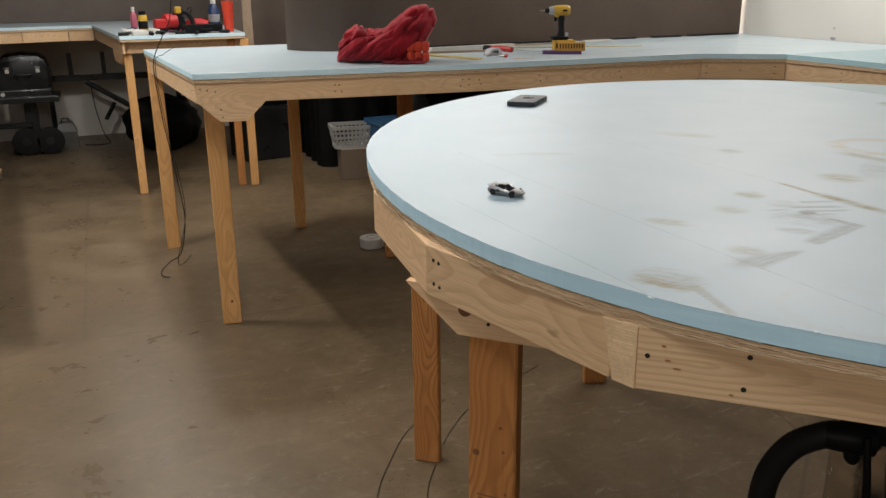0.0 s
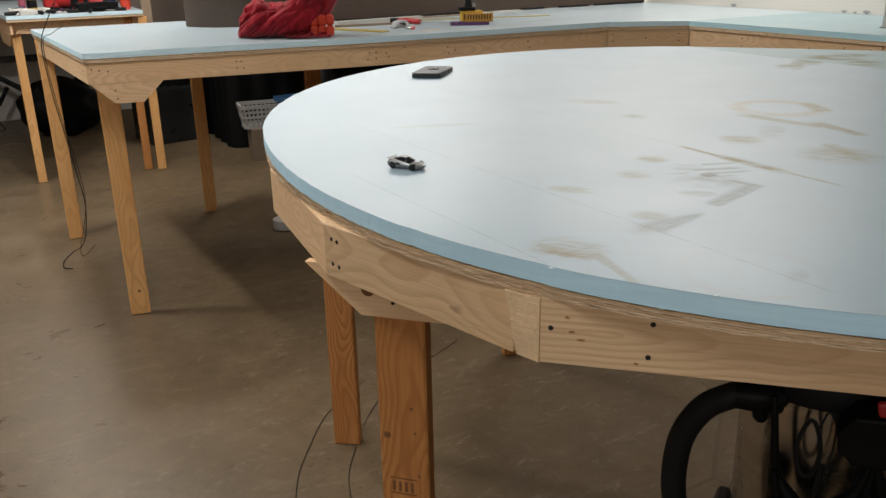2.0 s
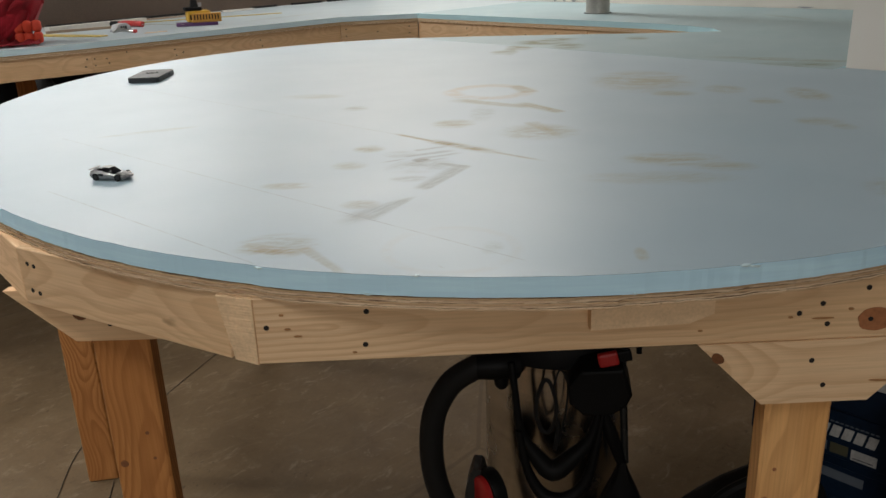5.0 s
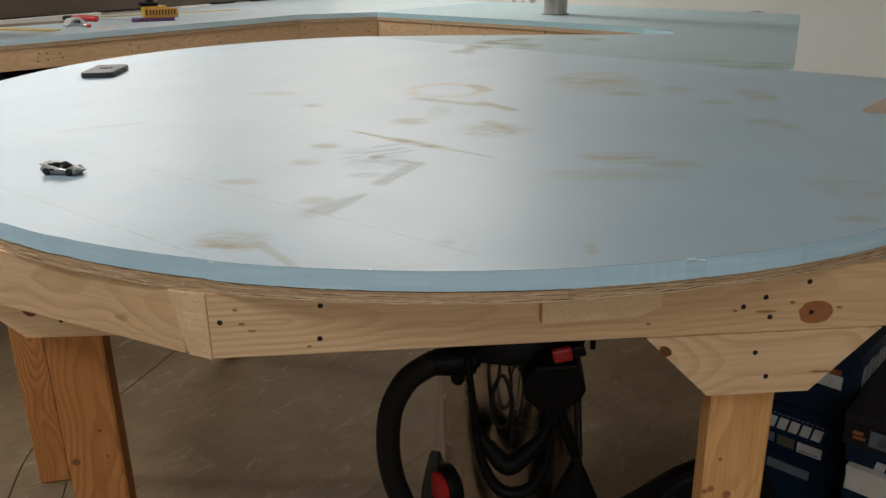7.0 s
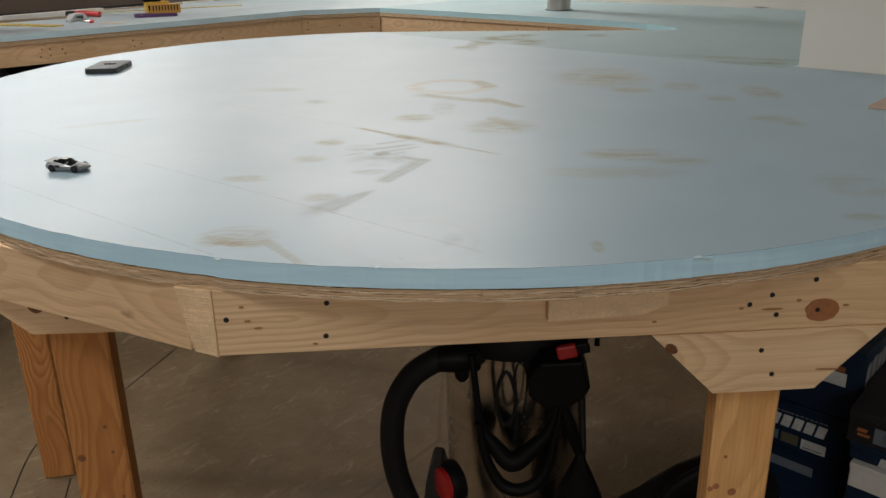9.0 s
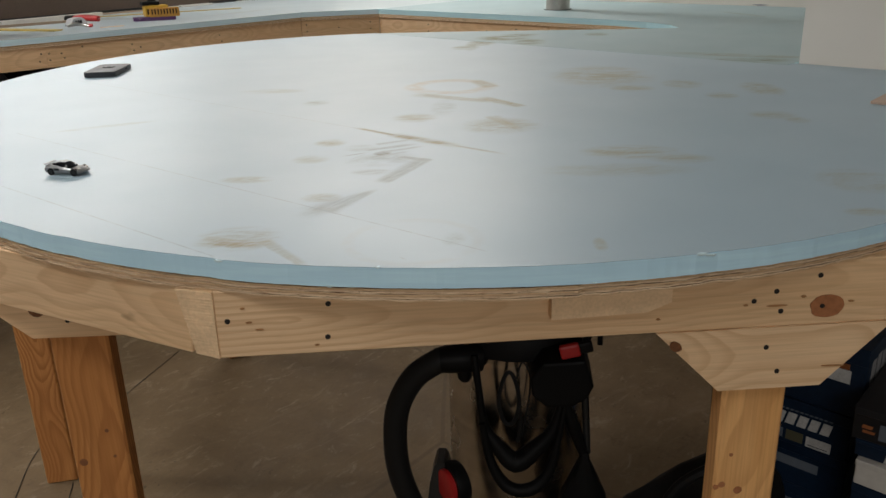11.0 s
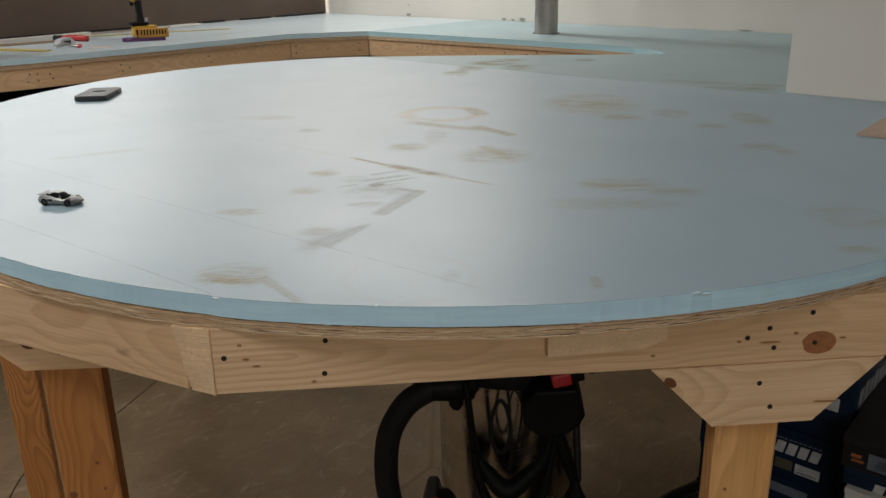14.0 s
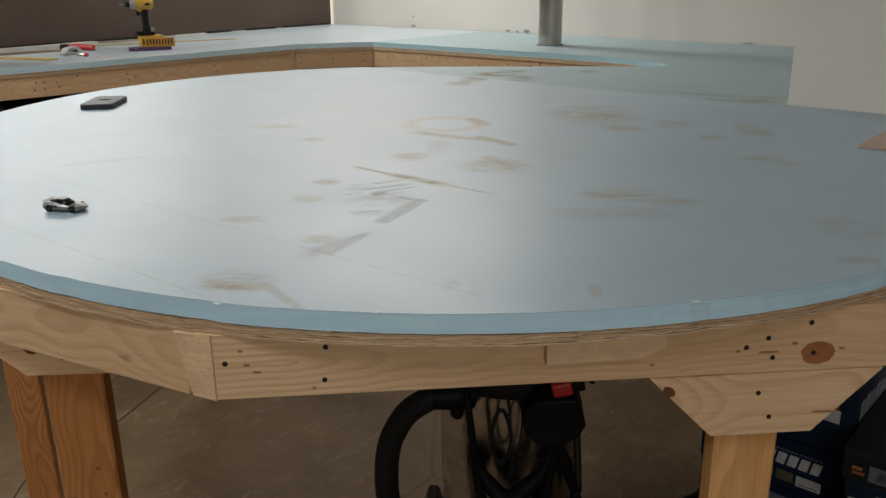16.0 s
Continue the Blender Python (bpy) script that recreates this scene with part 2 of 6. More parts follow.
        inside = n.maths("MULTIPLY", n.span(along, 0.0, 0.01), n.span(along, length, length - 0.01))
        mask = n.maths("MULTIPLY", n.span(over, 0.0018, 0.0005), inside)
        mask = n.maths("MULTIPLY", mask, n.span(fine, 0.35, 0.6, 0.3, 0.9))
        col = n.mix(n.maths("MULTIPLY", mask, top), col, (0.22, 0.27, 0.30))
    # cut sides: paler foam, raised to twice the tint against the weak light there
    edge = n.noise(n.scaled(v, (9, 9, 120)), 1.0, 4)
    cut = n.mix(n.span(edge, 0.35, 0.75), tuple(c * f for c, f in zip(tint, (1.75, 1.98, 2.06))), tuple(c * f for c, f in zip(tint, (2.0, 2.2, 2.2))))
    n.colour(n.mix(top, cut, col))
    r = n.span(n.noise(v, 5, 4), 0.3, 0.7, rough - 0.02, rough + 0.03)
    r = n.maths("ADD", soil_rough, r)
    n.rough(n.maths("MULTIPLY_ADD", n.maths("SUBTRACT", 1.0, top), 0.3, r))
    return n.bump(n.noise(v, 160, 3), 0.04, 0.0004)


FOAM = (0.292, 0.391, 0.453)
BROWN, GREY_RUB, GREEN = (0.26, 0.20, 0.082), (0.20, 0.18, 0.14), (0.18, 0.15, 0.045)
OCHRE = (0.32, 0.245, 0.10)
SMEARS = [(1.414, 1.718, -52, 0.054, 0.025, 0.30), (1.385, 1.19, -51, 0.030, 0.030, 0.55), (1.43, 1.0, -52, 0.05, 0.05, 0.5), (1.130, 1.158, -51, 0.020, 0.020, 0.5),
          (1.028, 1.089, -49, 0.021, 0.02, 0.35), (0.712, 0.842, -49, 0.036, 0.030, 0.75), (0.883, 1.068, -50, 0.028, 0.014, 0.45), (0.892, 0.896, -49, 0.02, 0.017, 0.4),
          (0.95, 1.655, -20, 0.07, 0.010, 0.3)]
SMEARS_EAST = [(2.071, 1.175, -53, 0.085, 0.12, 0.62), (1.946, 1.012, -53, 0.036, 0.032, 0.48), (2.068, 0.946, -54, 0.032, 0.042, 0.55), (2.108, 0.762, -52, 0.031, 0.063, 0.55),
          (1.977, 0.8, -52, 0.024, 0.028, 0.55), (1.829, 0.622, -52, 0.031, 0.028, 0.48), (1.81, 0.567, -50, 0.017, 0.021, 0.48), (1.397, 0.687, -51, 0.055, 0.032, 0.62),
          (1.405, 0.599, -51, 0.035, 0.022, 0.48), (1.281, 0.644, -51, 0.08, 0.027, 0.3), (0.976, 0.48, -51, 0.006, 0.016, 0.5), (1.296, 0.277, -49, 0.021, 0.012, 0.55),
          (1.441, 0.335, -50, 0.04, 0.043, 0.35), (2.57, 1.039, -54, 0.054, 0.061, 0.62)]
RUBS = [(1.035, 0.945, -51, 0.022, 0.013, 0.4), (1.373, 1.497, -53, 0.021, 0.021, 0.5), (1.10, 0.99, -20, 0.04, 0.03, 0.35),
          (1.136, 1.08, -51, 0.021, 0.018, 0.3), (1.509, 1.223, -51, 0.019, 0.068, 0.3), (0.881, 0.63, -53, 0.01, 0.016, 0.3), (1.131, 1.02, -20, 0.012, 0.010, 0.8)]
STREAKS = [(1.246, 1.215, 1.245, 1.03, 0.0075, 1.0), (1.245, 1.12, 1.252, 0.94, 0.017, 1.0), (1.250, 0.98, 1.255, 0.845, 0.006, 0.6)]
RUB_STREAKS = [(0.818, 0.846, 0.87, 0.855, 0.02, 0.35), (1.073, 1.062, 1.118, 1.048, 0.004, 0.6)]
STROKES = [(1.631, 1.185, 1.604, 1.395, 0.034, 0.050, 0.62), (1.624, 1.085, 1.662, 1.232, 0.032, 0.044, 0.78), (1.79, 1.295, 1.84, 1.40, 0.05, 0.036, 0.6),
           (0.693, 0.880, 0.722, 0.800, -0.018, -0.024, 0.5), (0.722, 0.815, 0.700, 0.700, 0.018, 0.014, 0.45), (1.48, 1.08, 1.42, 0.955, 0.035, 0.020, 0.5)]
RUB_STROKES = [(1.008, 0.878, 1.153, 0.924, 0.028, 0.034, 0.58), (1.153, 0.922, 1.138, 0.985, 0.020, 0.016, 0.58), (0.855, 0.829, 0.972, 0.862, 0.060, 0.010, 0.5),
               (1.132, 1.066, 1.222, 1.030, -0.014, -0.018, 0.55), (1.135, 1.035, 1.215, 1.006, -0.016, -0.012, 0.5), (1.10, 1.022, 1.175, 0.998, -0.014, -0.012, 0.35), (1.174, 1.085, 1.238, 1.060, -0.016, -0.012, 0.5)]
RINGS = [(1.722, 1.395, 0.092, 0.034, 0.62), (0.845, 0.665, 0.080, 0.012, 0.12)]
LINES = [(0.62, 1.352, 0.657, 0.807), (0.80, 1.75, 0.873, 0.566), (1.20, 2.45, 1.258, 0.86)]
TICKS = [(1.351, 1.491, 1.394, 1.481), (1.65, 1.246, 1.593, 1.159), (1.42, 1.084, 1.419, 1.059), (1.284, 1.079, 1.298, 1.077),
          (0.85, 0.827, 0.866, 0.824), (0.858, 0.706, 0.868, 0.711), (0.837, 0.734, 0.844, 0.725), (0.795, 0.64, 0.793, 0.623),
          (1.475, 1.006, 1.435, 0.947), (1.069, 1.034, 1.113, 1.042)]
STAINS = [(2.63, 1.955, -55, 0.07, 0.060, 1.0), (2.74, 1.960, -55, 0.05, 0.035, 0.9), (2.58, 1.80, -55, 0.04, 0.06, 0.7), (2.90, 1.727, -55, 0.03, 0.04, 0.7), (2.53, 0.99, -54, 0.087, 0.035, 0.7)]
STAINS_LOBE = [(2.47, 1.925, -55, 0.035, 0.060, 0.9), (2.33, 1.885, -55, 0.03, 0.04, 0.6), (2.40, 1.905, -54, 0.02, 0.10, 0.6)]
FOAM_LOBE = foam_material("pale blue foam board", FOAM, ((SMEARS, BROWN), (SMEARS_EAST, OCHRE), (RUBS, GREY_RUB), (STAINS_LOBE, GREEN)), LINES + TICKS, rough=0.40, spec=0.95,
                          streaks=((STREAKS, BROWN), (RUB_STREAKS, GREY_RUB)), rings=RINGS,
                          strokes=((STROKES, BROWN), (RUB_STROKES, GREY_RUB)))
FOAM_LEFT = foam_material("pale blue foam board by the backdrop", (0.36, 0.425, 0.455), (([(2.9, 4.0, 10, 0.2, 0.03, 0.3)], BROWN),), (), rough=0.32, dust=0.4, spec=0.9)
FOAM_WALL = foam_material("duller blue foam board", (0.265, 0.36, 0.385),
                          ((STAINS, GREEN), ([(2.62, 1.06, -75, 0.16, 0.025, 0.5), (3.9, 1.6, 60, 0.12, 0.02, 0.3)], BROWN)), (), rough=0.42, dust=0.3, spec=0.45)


def concrete():
    """Polished, worn floor slab: brown stain, pale rubbed patches, pits, scratches, hair cracks."""
    n = Nodes("stained concrete", 0.4, 0.0, 0.22)
    v = n.coords()
    broad, mid, fine = n.noise(v, 0.55, 5, 0.6, 0.5), n.noise(v, 3.1, 6, 0.65, 0.3), n.noise(v, 70, 4)
    col = n.ramp(n.maths("MULTIPLY_ADD", broad, 0.55, n.maths("MULTIPLY", mid, 0.45)),
                 [(0.34, (0.092, 0.061, 0.033)), (0.50, (0.142, 0.098, 0.055)), (0.66, (0.194, 0.139, 0.083))])
    scuff = n.noise(n.scaled(v, (1.2, 4.5, 1), (0, 0, 0.5)), 2.0, 7, 0.78, 1.0)
    col = n.mix(n.span(scuff, 0.52, 0.76, 0.0, 0.5), col, (0.25, 0.19, 0.13))
    cloud = n.noise(v, 11.0, 6, 0.72, 0.4)
    col = n.mix(n.span(cloud, 0.54, 0.72, 0.0, 0.35), col, (0.070, 0.048, 0.030))
    col = n.mix(n.span(cloud, 0.44, 0.30, 0.0, 0.25), col, (0.23, 0.18, 0.12))
    worn = n.noise(n.scaled(v, (9, 16, 4), (0, 0, 0.4)), 1.0, 6, 0.75, 0.8)
    col = n.mix(n.span(worn, 0.56, 0.70, 0.0, 0.45), col, (0.28, 0.22, 0.155))
    zone = n.span(n.noise(v, 1.4, 3), 0.46, 0.62)
    speck = n.noise(v, 34, 3, 0.6)
    col = n.mix(n.maths("MULTIPLY", n.span(speck, 0.62, 0.70), n.maths("MULTIPLY", zone, 0.65)), col, (0.035, 0.024, 0.016))
    scratch = n.noise(n.scaled(v, (3, 190, 1), (0, 0, -0.7)), 1.0, 3, 0.6, 0.3)
    col = n.mix(n.maths("MULTIPLY", n.span(scratch, 0.68, 0.76), n.span(mid, 0.45, 0.65, 0.0, 0.14)), col, (0.30, 0.24, 0.17))
    cell = n.add("ShaderNodeTexVoronoi", Scale=0.42)
    cell.feature = "DISTANCE_TO_EDGE"
    n.link(n.mix(0.12, v, n.add("ShaderNodeTexNoise", Scale=2.5, Detail=4.0).outputs["Color"], "ADD"), cell.inputs["Vector"])
    crack = n.span(cell.outputs["Distance"], 0.004, 0.0012)
    col = n.mix(n.maths("MULTIPLY", crack, 0.3), col, (0.04, 0.028, 0.02))
    n.colour(n.mix(n.span(fine, 0.3, 0.7, 0.0, 0.18), col, (0.09, 0.07, 0.05)))
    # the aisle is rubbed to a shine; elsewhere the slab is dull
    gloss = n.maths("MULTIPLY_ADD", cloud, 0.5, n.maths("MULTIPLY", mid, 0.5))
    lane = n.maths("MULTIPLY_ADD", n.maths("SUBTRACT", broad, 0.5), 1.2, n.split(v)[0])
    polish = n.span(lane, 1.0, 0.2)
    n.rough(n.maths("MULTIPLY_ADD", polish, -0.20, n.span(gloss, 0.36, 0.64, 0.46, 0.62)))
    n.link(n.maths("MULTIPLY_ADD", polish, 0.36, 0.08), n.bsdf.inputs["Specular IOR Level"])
    return n.bump(n.maths("MULTIPLY_ADD", speck, -0.5, n.maths("MULTIPLY_ADD", fine, 0.35, mid)), 0.28, 0.0018)


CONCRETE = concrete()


def wall_paint(name, colour, rough=0.7, mottle=0.06):
    n = Nodes(name, rough, 0.0, 0.3)
    v = n.coords()
    broad, roller = n.noise(v, 1.3, 4), n.noise(v, 160, 3)
    dark = tuple(c * (1 - mottle) for c in colour)
    col = n.mix(n.span(broad, 0.3, 0.7), dark, colour)
    col = n.mix(n.span(n.noise(v, 6, 5, 0.7), 0.66, 0.76, 0.0, 0.12), col, tuple(c * 0.6 for c in colour))
    n.colour(col)
    return n.bump(roller, 0.12, 0.0008)


WHITE = wall_paint("white wall paint", (0.72, 0.68, 0.62))
# unseen ceiling and closing walls, dark so that little light bounces back
CEILING = wall_paint("dark unseen ceiling", (0.12, 0.115, 0.11))
DULL = wall_paint("dark unseen wall", (0.09, 0.08, 0.07))


def hardboard():
    """Brown hardboard with a dull, smooth face."""
    n = Nodes("brown hardboard", 0.38, 0.0, 0.4)
    v = n.coords()
    cloud, speck = n.noise(v, 2.3, 5, 0.6), n.noise(v, 210, 3)
    col = n.ramp(cloud, [(0.3, (0.112, 0.086, 0.071)), (0.7, (0.152, 0.118, 0.096))])
    n.colour(n.mix(n.span(speck, 0.4, 0.75, 0.0, 0.35), col, (0.05, 0.036, 0.03)))
    n.rough(n.span(cloud, 0.3, 0.7, 0.34, 0.48))
    return n.bump(speck, 0.1, 0.0006)


HARDBOARD = hardboard()
BLACK = plain("black plastic", (0.006, 0.006, 0.0065), 0.6, spec=0.15)
BLACK_SOFT = plain("black rubber", (0.009, 0.009, 0.009), 0.65, spec=0.25)
DARK_METAL = plain("dark painted steel", (0.02, 0.021, 0.021), 0.35, 0.2)
STEEL = plain("brushed steel", (0.42, 0.40, 0.37), 0.36, 1.0, 90, 0.15)
SCREW = plain("dark screw hole", (0.012, 0.009, 0.007), 0.7)
YELLOW = plain("yellow plastic", (0.52, 0.31, 0.03), 0.45)
RED = plain("red plastic", (0.40, 0.016, 0.016), 0.45)
GREY = plain("grey plastic", (0.30, 0.30, 0.31), 0.5)
PALE = plain("off-white plastic", (0.55, 0.53, 0.49), 0.5)
BLUE_DARK = plain("dark blue printed card", (0.004, 0.014, 0.034), 0.5, vary=0.3, spec=0.25)
PRINT_WHITE = plain("white print", (0.50, 0.50, 0.49), 0.6, grain=200, vary=0.25)
PRINT_ORANGE = plain("orange print", (0.28, 0.095, 0.03), 0.5, vary=0.3)
PRINT_PALE = plain("faded print", (0.26, 0.26, 0.27), 0.6, grain=150, vary=0.4)
PRINT_GREY = plain("grey print", (0.12, 0.14, 0.17), 0.5)
PRINT_OLIVE = plain("olive print", (0.09, 0.085, 0.05), 0.5)
CARD = plain("brown card", (0.42, 0.31, 0.24), 0.8)
PURPLE = plain("purple plastic", (0.09, 0.03, 0.11), 0.5)
BLUE = plain("blue plastic", (0.03, 0.10, 0.20), 0.45)
PINK = plain("pink plastic", (0.40, 0.10, 0.14), 0.5)
ORANGE_RED = plain("orange red plastic", (0.85, 0.085, 0.045), 0.4)
NAVY = plain("navy plastic", (0.012, 0.028, 0.085), 0.4)
KNOT = plain("knot wood", (0.20, 0.078, 0.03), 0.55, grain=120, vary=0.4)
KNOT_RED = plain("red-brown knot wood", (0.34, 0.135, 0.055), 0.5, grain=160, vary=0.3)
PITCH = plain("pitch-stained wood", (0.36, 0.18, 0.07), 0.6, grain=120, vary=0.3)
TORN = plain("torn pale wood", (0.78, 0.56, 0.345), 0.85, grain=240, vary=0.16, spec=0.2, bump=0.3)


# ---- building helpers ----
def part(name, bm, mat, parent=None, label="", m=None, smooth=False):
    """Links a bmesh as one mesh object under a thing or a part."""
    bmesh.ops.recalc_face_normals(bm, faces=bm.faces)
    me = bpy.data.meshes.new(name)
    bm.to_mesh(me)
    bm.free()
    me.materials.append(mat)
    if smooth:
        for poly in me.polygons:
            poly.use_smooth = True
        me.set_sharp_from_angle(angle=radians(38))
    ob = new(name, me)
    if parent is not None:
        ob.parent = parent
    if m is not None:
        ob.matrix_local = m
    if label:
        ob["label"] = label
    return ob


def thing(name, m, label, category, group="", kind=""):
    ob = new(name)
    ob.empty_display_size = 0.05
    ob.matrix_world = m
    return tagged(ob, label, category, group, kind)


def box(size, at=(0, 0, 0), bevel=0.0, segments=1, bm=None):
    """A box with its low corner at `at`."""
    bm = bm or bmesh.new()
    made = bmesh.ops.create_cube(bm, size=1.0)["verts"]
    for vert in made:
        vert.co = Vector((at[i] + (vert.co[i] + 0.5) * size[i] for i in range(3)))
    if bevel:
        edges = {e for vert in made for e in vert.link_edges}
        bmesh.ops.bevel(bm, geom=list(edges), offset=bevel, segments=segments, affect="EDGES", profile=0.6)
    return bm


def prism(points, z0, z1, bevel=0.0, bm=None):
    """A flat slab over a plan outline."""
    bm = bm or bmesh.new()
    low = [bm.verts.new((x, y, z0)) for x, y in points]
    high = [bm.verts.new((x, y, z1)) for x, y in points]
    count = len(points)
    bm.faces.new(list(reversed(low)))
    top = bm.faces.new(high)
    for i in range(count):
        j = (i + 1) % count
        bm.faces.new((low[i], low[j], high[j], high[i]))
    if bevel:
        bmesh.ops.bevel(bm, geom=list(top.edges), offset=bevel, segments=2, affect="EDGES", profile=0.5)
    return bm


def rod(points, radius, sides=10, bm=None, caps=True):
    """A round bar along a polyline; radius may be one number or one for each point."""
    bm = bm or bmesh.new()
    pts = [Vector(p) for p in points]
    radii = radius if isinstance(radius, (list, tuple)) else [radius] * len(pts)
    rings, side = [], None
    for i, p in enumerate(pts):
        way = (pts[min(i + 1, len(pts) - 1)] - pts[max(i - 1, 0)]).normalized()
        if side is None:
            side = way.orthogonal().normalized()
        side = (side - way * side.dot(way)).normalized()
        other = way.cross(side)
        rings.append([bm.verts.new(p + radii[i] * (math.cos(a) * side + math.sin(a) * other)) for a in (2 * math.pi * k / sides for k in range(sides))])
    for a, b in zip(rings, rings[1:]):
        for k in range(sides):
            bm.faces.new((a[k], a[(k + 1) % sides], b[(k + 1) % sides], b[k]))
    if caps:
        bm.faces.new(list(reversed(rings[0])))
        bm.faces.new(rings[-1])
    return bm


def lathe(profile, sides=24, bm=None):
    """Turns (radius, z) pairs round the z axis."""
    bm = bm or bmesh.new()
    rings = [[bm.verts.new((max(r, 1e-4) * math.cos(a), max(r, 1e-4) * math.sin(a), z)) for a in (2 * math.pi * k / sides for k in range(sides))] for r, z in profile]
    for a, b in zip(rings, rings[1:]):
        for k in range(sides):
            bm.faces.new((a[k], a[(k + 1) % sides], b[(k + 1) % sides], b[k]))
    bm.faces.new(list(reversed(rings[0])))
    bm.faces.new(rings[-1])
    return bm


def loft(sections, bm=None):
    """Joins closed rings of equal count."""
    bm = bm or bmesh.new()
    rings = [[bm.verts.new(p) for p in ring] for ring in sections]
    count = len(rings[0])
    for a, b in zip(rings, rings[1:]):
        for k in range(count):
            bm.faces.new((a[k], a[(k + 1) % count], b[(k + 1) % count], b[k]))
    bm.faces.new(list(reversed(rings[0])))
    bm.faces.new(rings[-1])
    return bm


def curve_points(points, steps=6):
    """A smooth line through points."""
    pts = [Vector(p) for p in points]
    out = []
    for i in range(len(pts) - 1):
        p0, p1, p2, p3 = pts[max(i - 1, 0)], pts[i], pts[i + 1], pts[min(i + 2, len(pts) - 1)]
        for k in range(steps):
            t = k / steps
            out.append(0.5 * ((2 * p1) + (p2 - p0) * t + (2 * p0 - 5 * p1 + 4 * p2 - p3) * t * t + (3 * p1 - p0 - 3 * p2 + p3) * t ** 3))
    return out + [pts[-1]]


def frame2(a, b, z):
    """Axes with x from a to b in the plan, z up, origin at a."""
    way = Vector((b[0] - a[0], b[1] - a[1], 0)).normalized()
    left = Vector((-way.y, way.x, 0))
    return Matrix(((way.x, left.x, 0, a[0]), (way.y, left.y, 0, a[1]), (0, 0, 1, z), (0, 0, 0, 1)))


def local(parent, m):
    return parent.matrix_world.inverted() @ m


def screw(parent, x, z, r=0.0035, y=-0.0006):
    """A sunk screw head on a board's outer face."""
    bm = rod([(x, y, z), (x, y + 0.002, z)], r, 10)
    return part("screw", bm, SCREW, parent)


def apron_board(parent, a, b, top, high=0.089, thick=0.019, mat=None, screws=(), name="apron_board", label="", bevel=0.0015):
    """A board on edge from a to b, its outer face on that line, body on the left of it."""
    length = math.hypot(b[0] - a[0], b[1] - a[1])
    ob = part(name, box((length, thick, high), bevel=bevel), mat or PINE, parent, label, frame2(a, b, top - high))
    for x, z in screws:
        screw(ob, x, z)
    return ob


def leg_post(parent, a, b, top, depth=0.038, mat=None, name="leg", label="", foot=0.0, bevel=0.004, pre=Matrix()):
    """An upright 2x4: front face from a to b in the plan, body on the left of that line; grain upright."""
    width = math.hypot(b[0] - a[0], b[1] - a[1])
    turn = frame2(a, b, foot) @ Matrix(((0, 1, 0, 0), (0, 0, 1, 0), (1, 0, 0, 0), (0, 0, 0, 1)))
    return part(name, box((top - foot, width, depth), bevel=bevel), mat or PINE_LEG, parent, label, pre @ turn)


def gusset(parent, a, b, top, low, cut, mat=None, thick=0.019, screws=(), label=""):
    """A brace board with its lower corners cut off; outer face from a to b, body on the left."""
    length, high = math.hypot(b[0] - a[0], b[1] - a[1]), top - low
    shape = [(0, high), (cut, 0), (length - cut, 0), (length, high)]
    bm = bmesh.new()
    front = [bm.verts.new((x, 0, z)) for x, z in shape]
    back = [bm.verts.new((x, thick, z)) for x, z in shape]
    bm.faces.new(front)
    bm.faces.new(list(reversed(back)))
    for i in range(4):
        j = (i + 1) % 4
        bm.faces.new((front[j], front[i], back[i], back[j]))
    ob = part("gusset", bm, mat or PINE, parent, label, frame2(a, b, low))
    for x, z in screws:
        screw(ob, x, z)
    return ob


# ---- the room ----
T = 1.25                      # top of the foam
FOAM_T, PLY_T = 0.0254, 0.018
APRON = T - FOAM_T - PLY_T    # top of the apron boards
HIGH = 3.3


def structure(name, bm, mat, label, category="wall"):
    return tagged(part(name, bm, mat), label, category, kind="structure")


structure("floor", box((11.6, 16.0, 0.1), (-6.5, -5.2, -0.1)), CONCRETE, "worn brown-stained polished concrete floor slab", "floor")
structure("ceiling", box((11.6, 16.0, 0.1), (-6.5, -5.2, HIGH)), CEILING, "unseen ceiling, kept dark to limit bounced light", "ceiling")
structure("wall_east", box((0.15, 9.74, HIGH), (4.355, 0.85, 0)), WHITE, "off-white painted wall with chipped paint")
structure("wall_south_east", prism([(2.55, -5.05), (2.70, -5.05), (2.70, 0.70), (4.5, 0.70), (4.5, 0.845), (2.55, 0.845)], 0, HIGH), WHITE, "off-white painted wall with an outer corner beside the table")
structure("wall_north", box((10.85, 0.15, HIGH), (-6.5, 10.2, 0)), WHITE, "white painted wall behind the far tables")
structure("wall_west", box((0.15, 15.4, HIGH), (-6.65, -5.05, 0)), DULL, "unseen closing wall, kept dark to limit bounced light")
structure("wall_south", box((9.2, 0.15, HIGH), (-6.5, -5.2, 0)), DULL, "unseen closing wall, kept dark to limit bounced light")

# unseen fittings added above the placed lamps
for tx, ty, tl, _, tw in PLACED_LAMPS:
    fit_ob = thing("ceiling_light", pose(tx, ty, 3.235), "unseen white fitting added above a placed lamp", "ceiling light", "strip lights on the ceiling")
    part("housing", box((tw + 0.06, tl + 0.08, 0.06), (-tw / 2 - 0.03, -tl / 2 - 0.04, 0.0), 0.008), PALE, fit_ob)

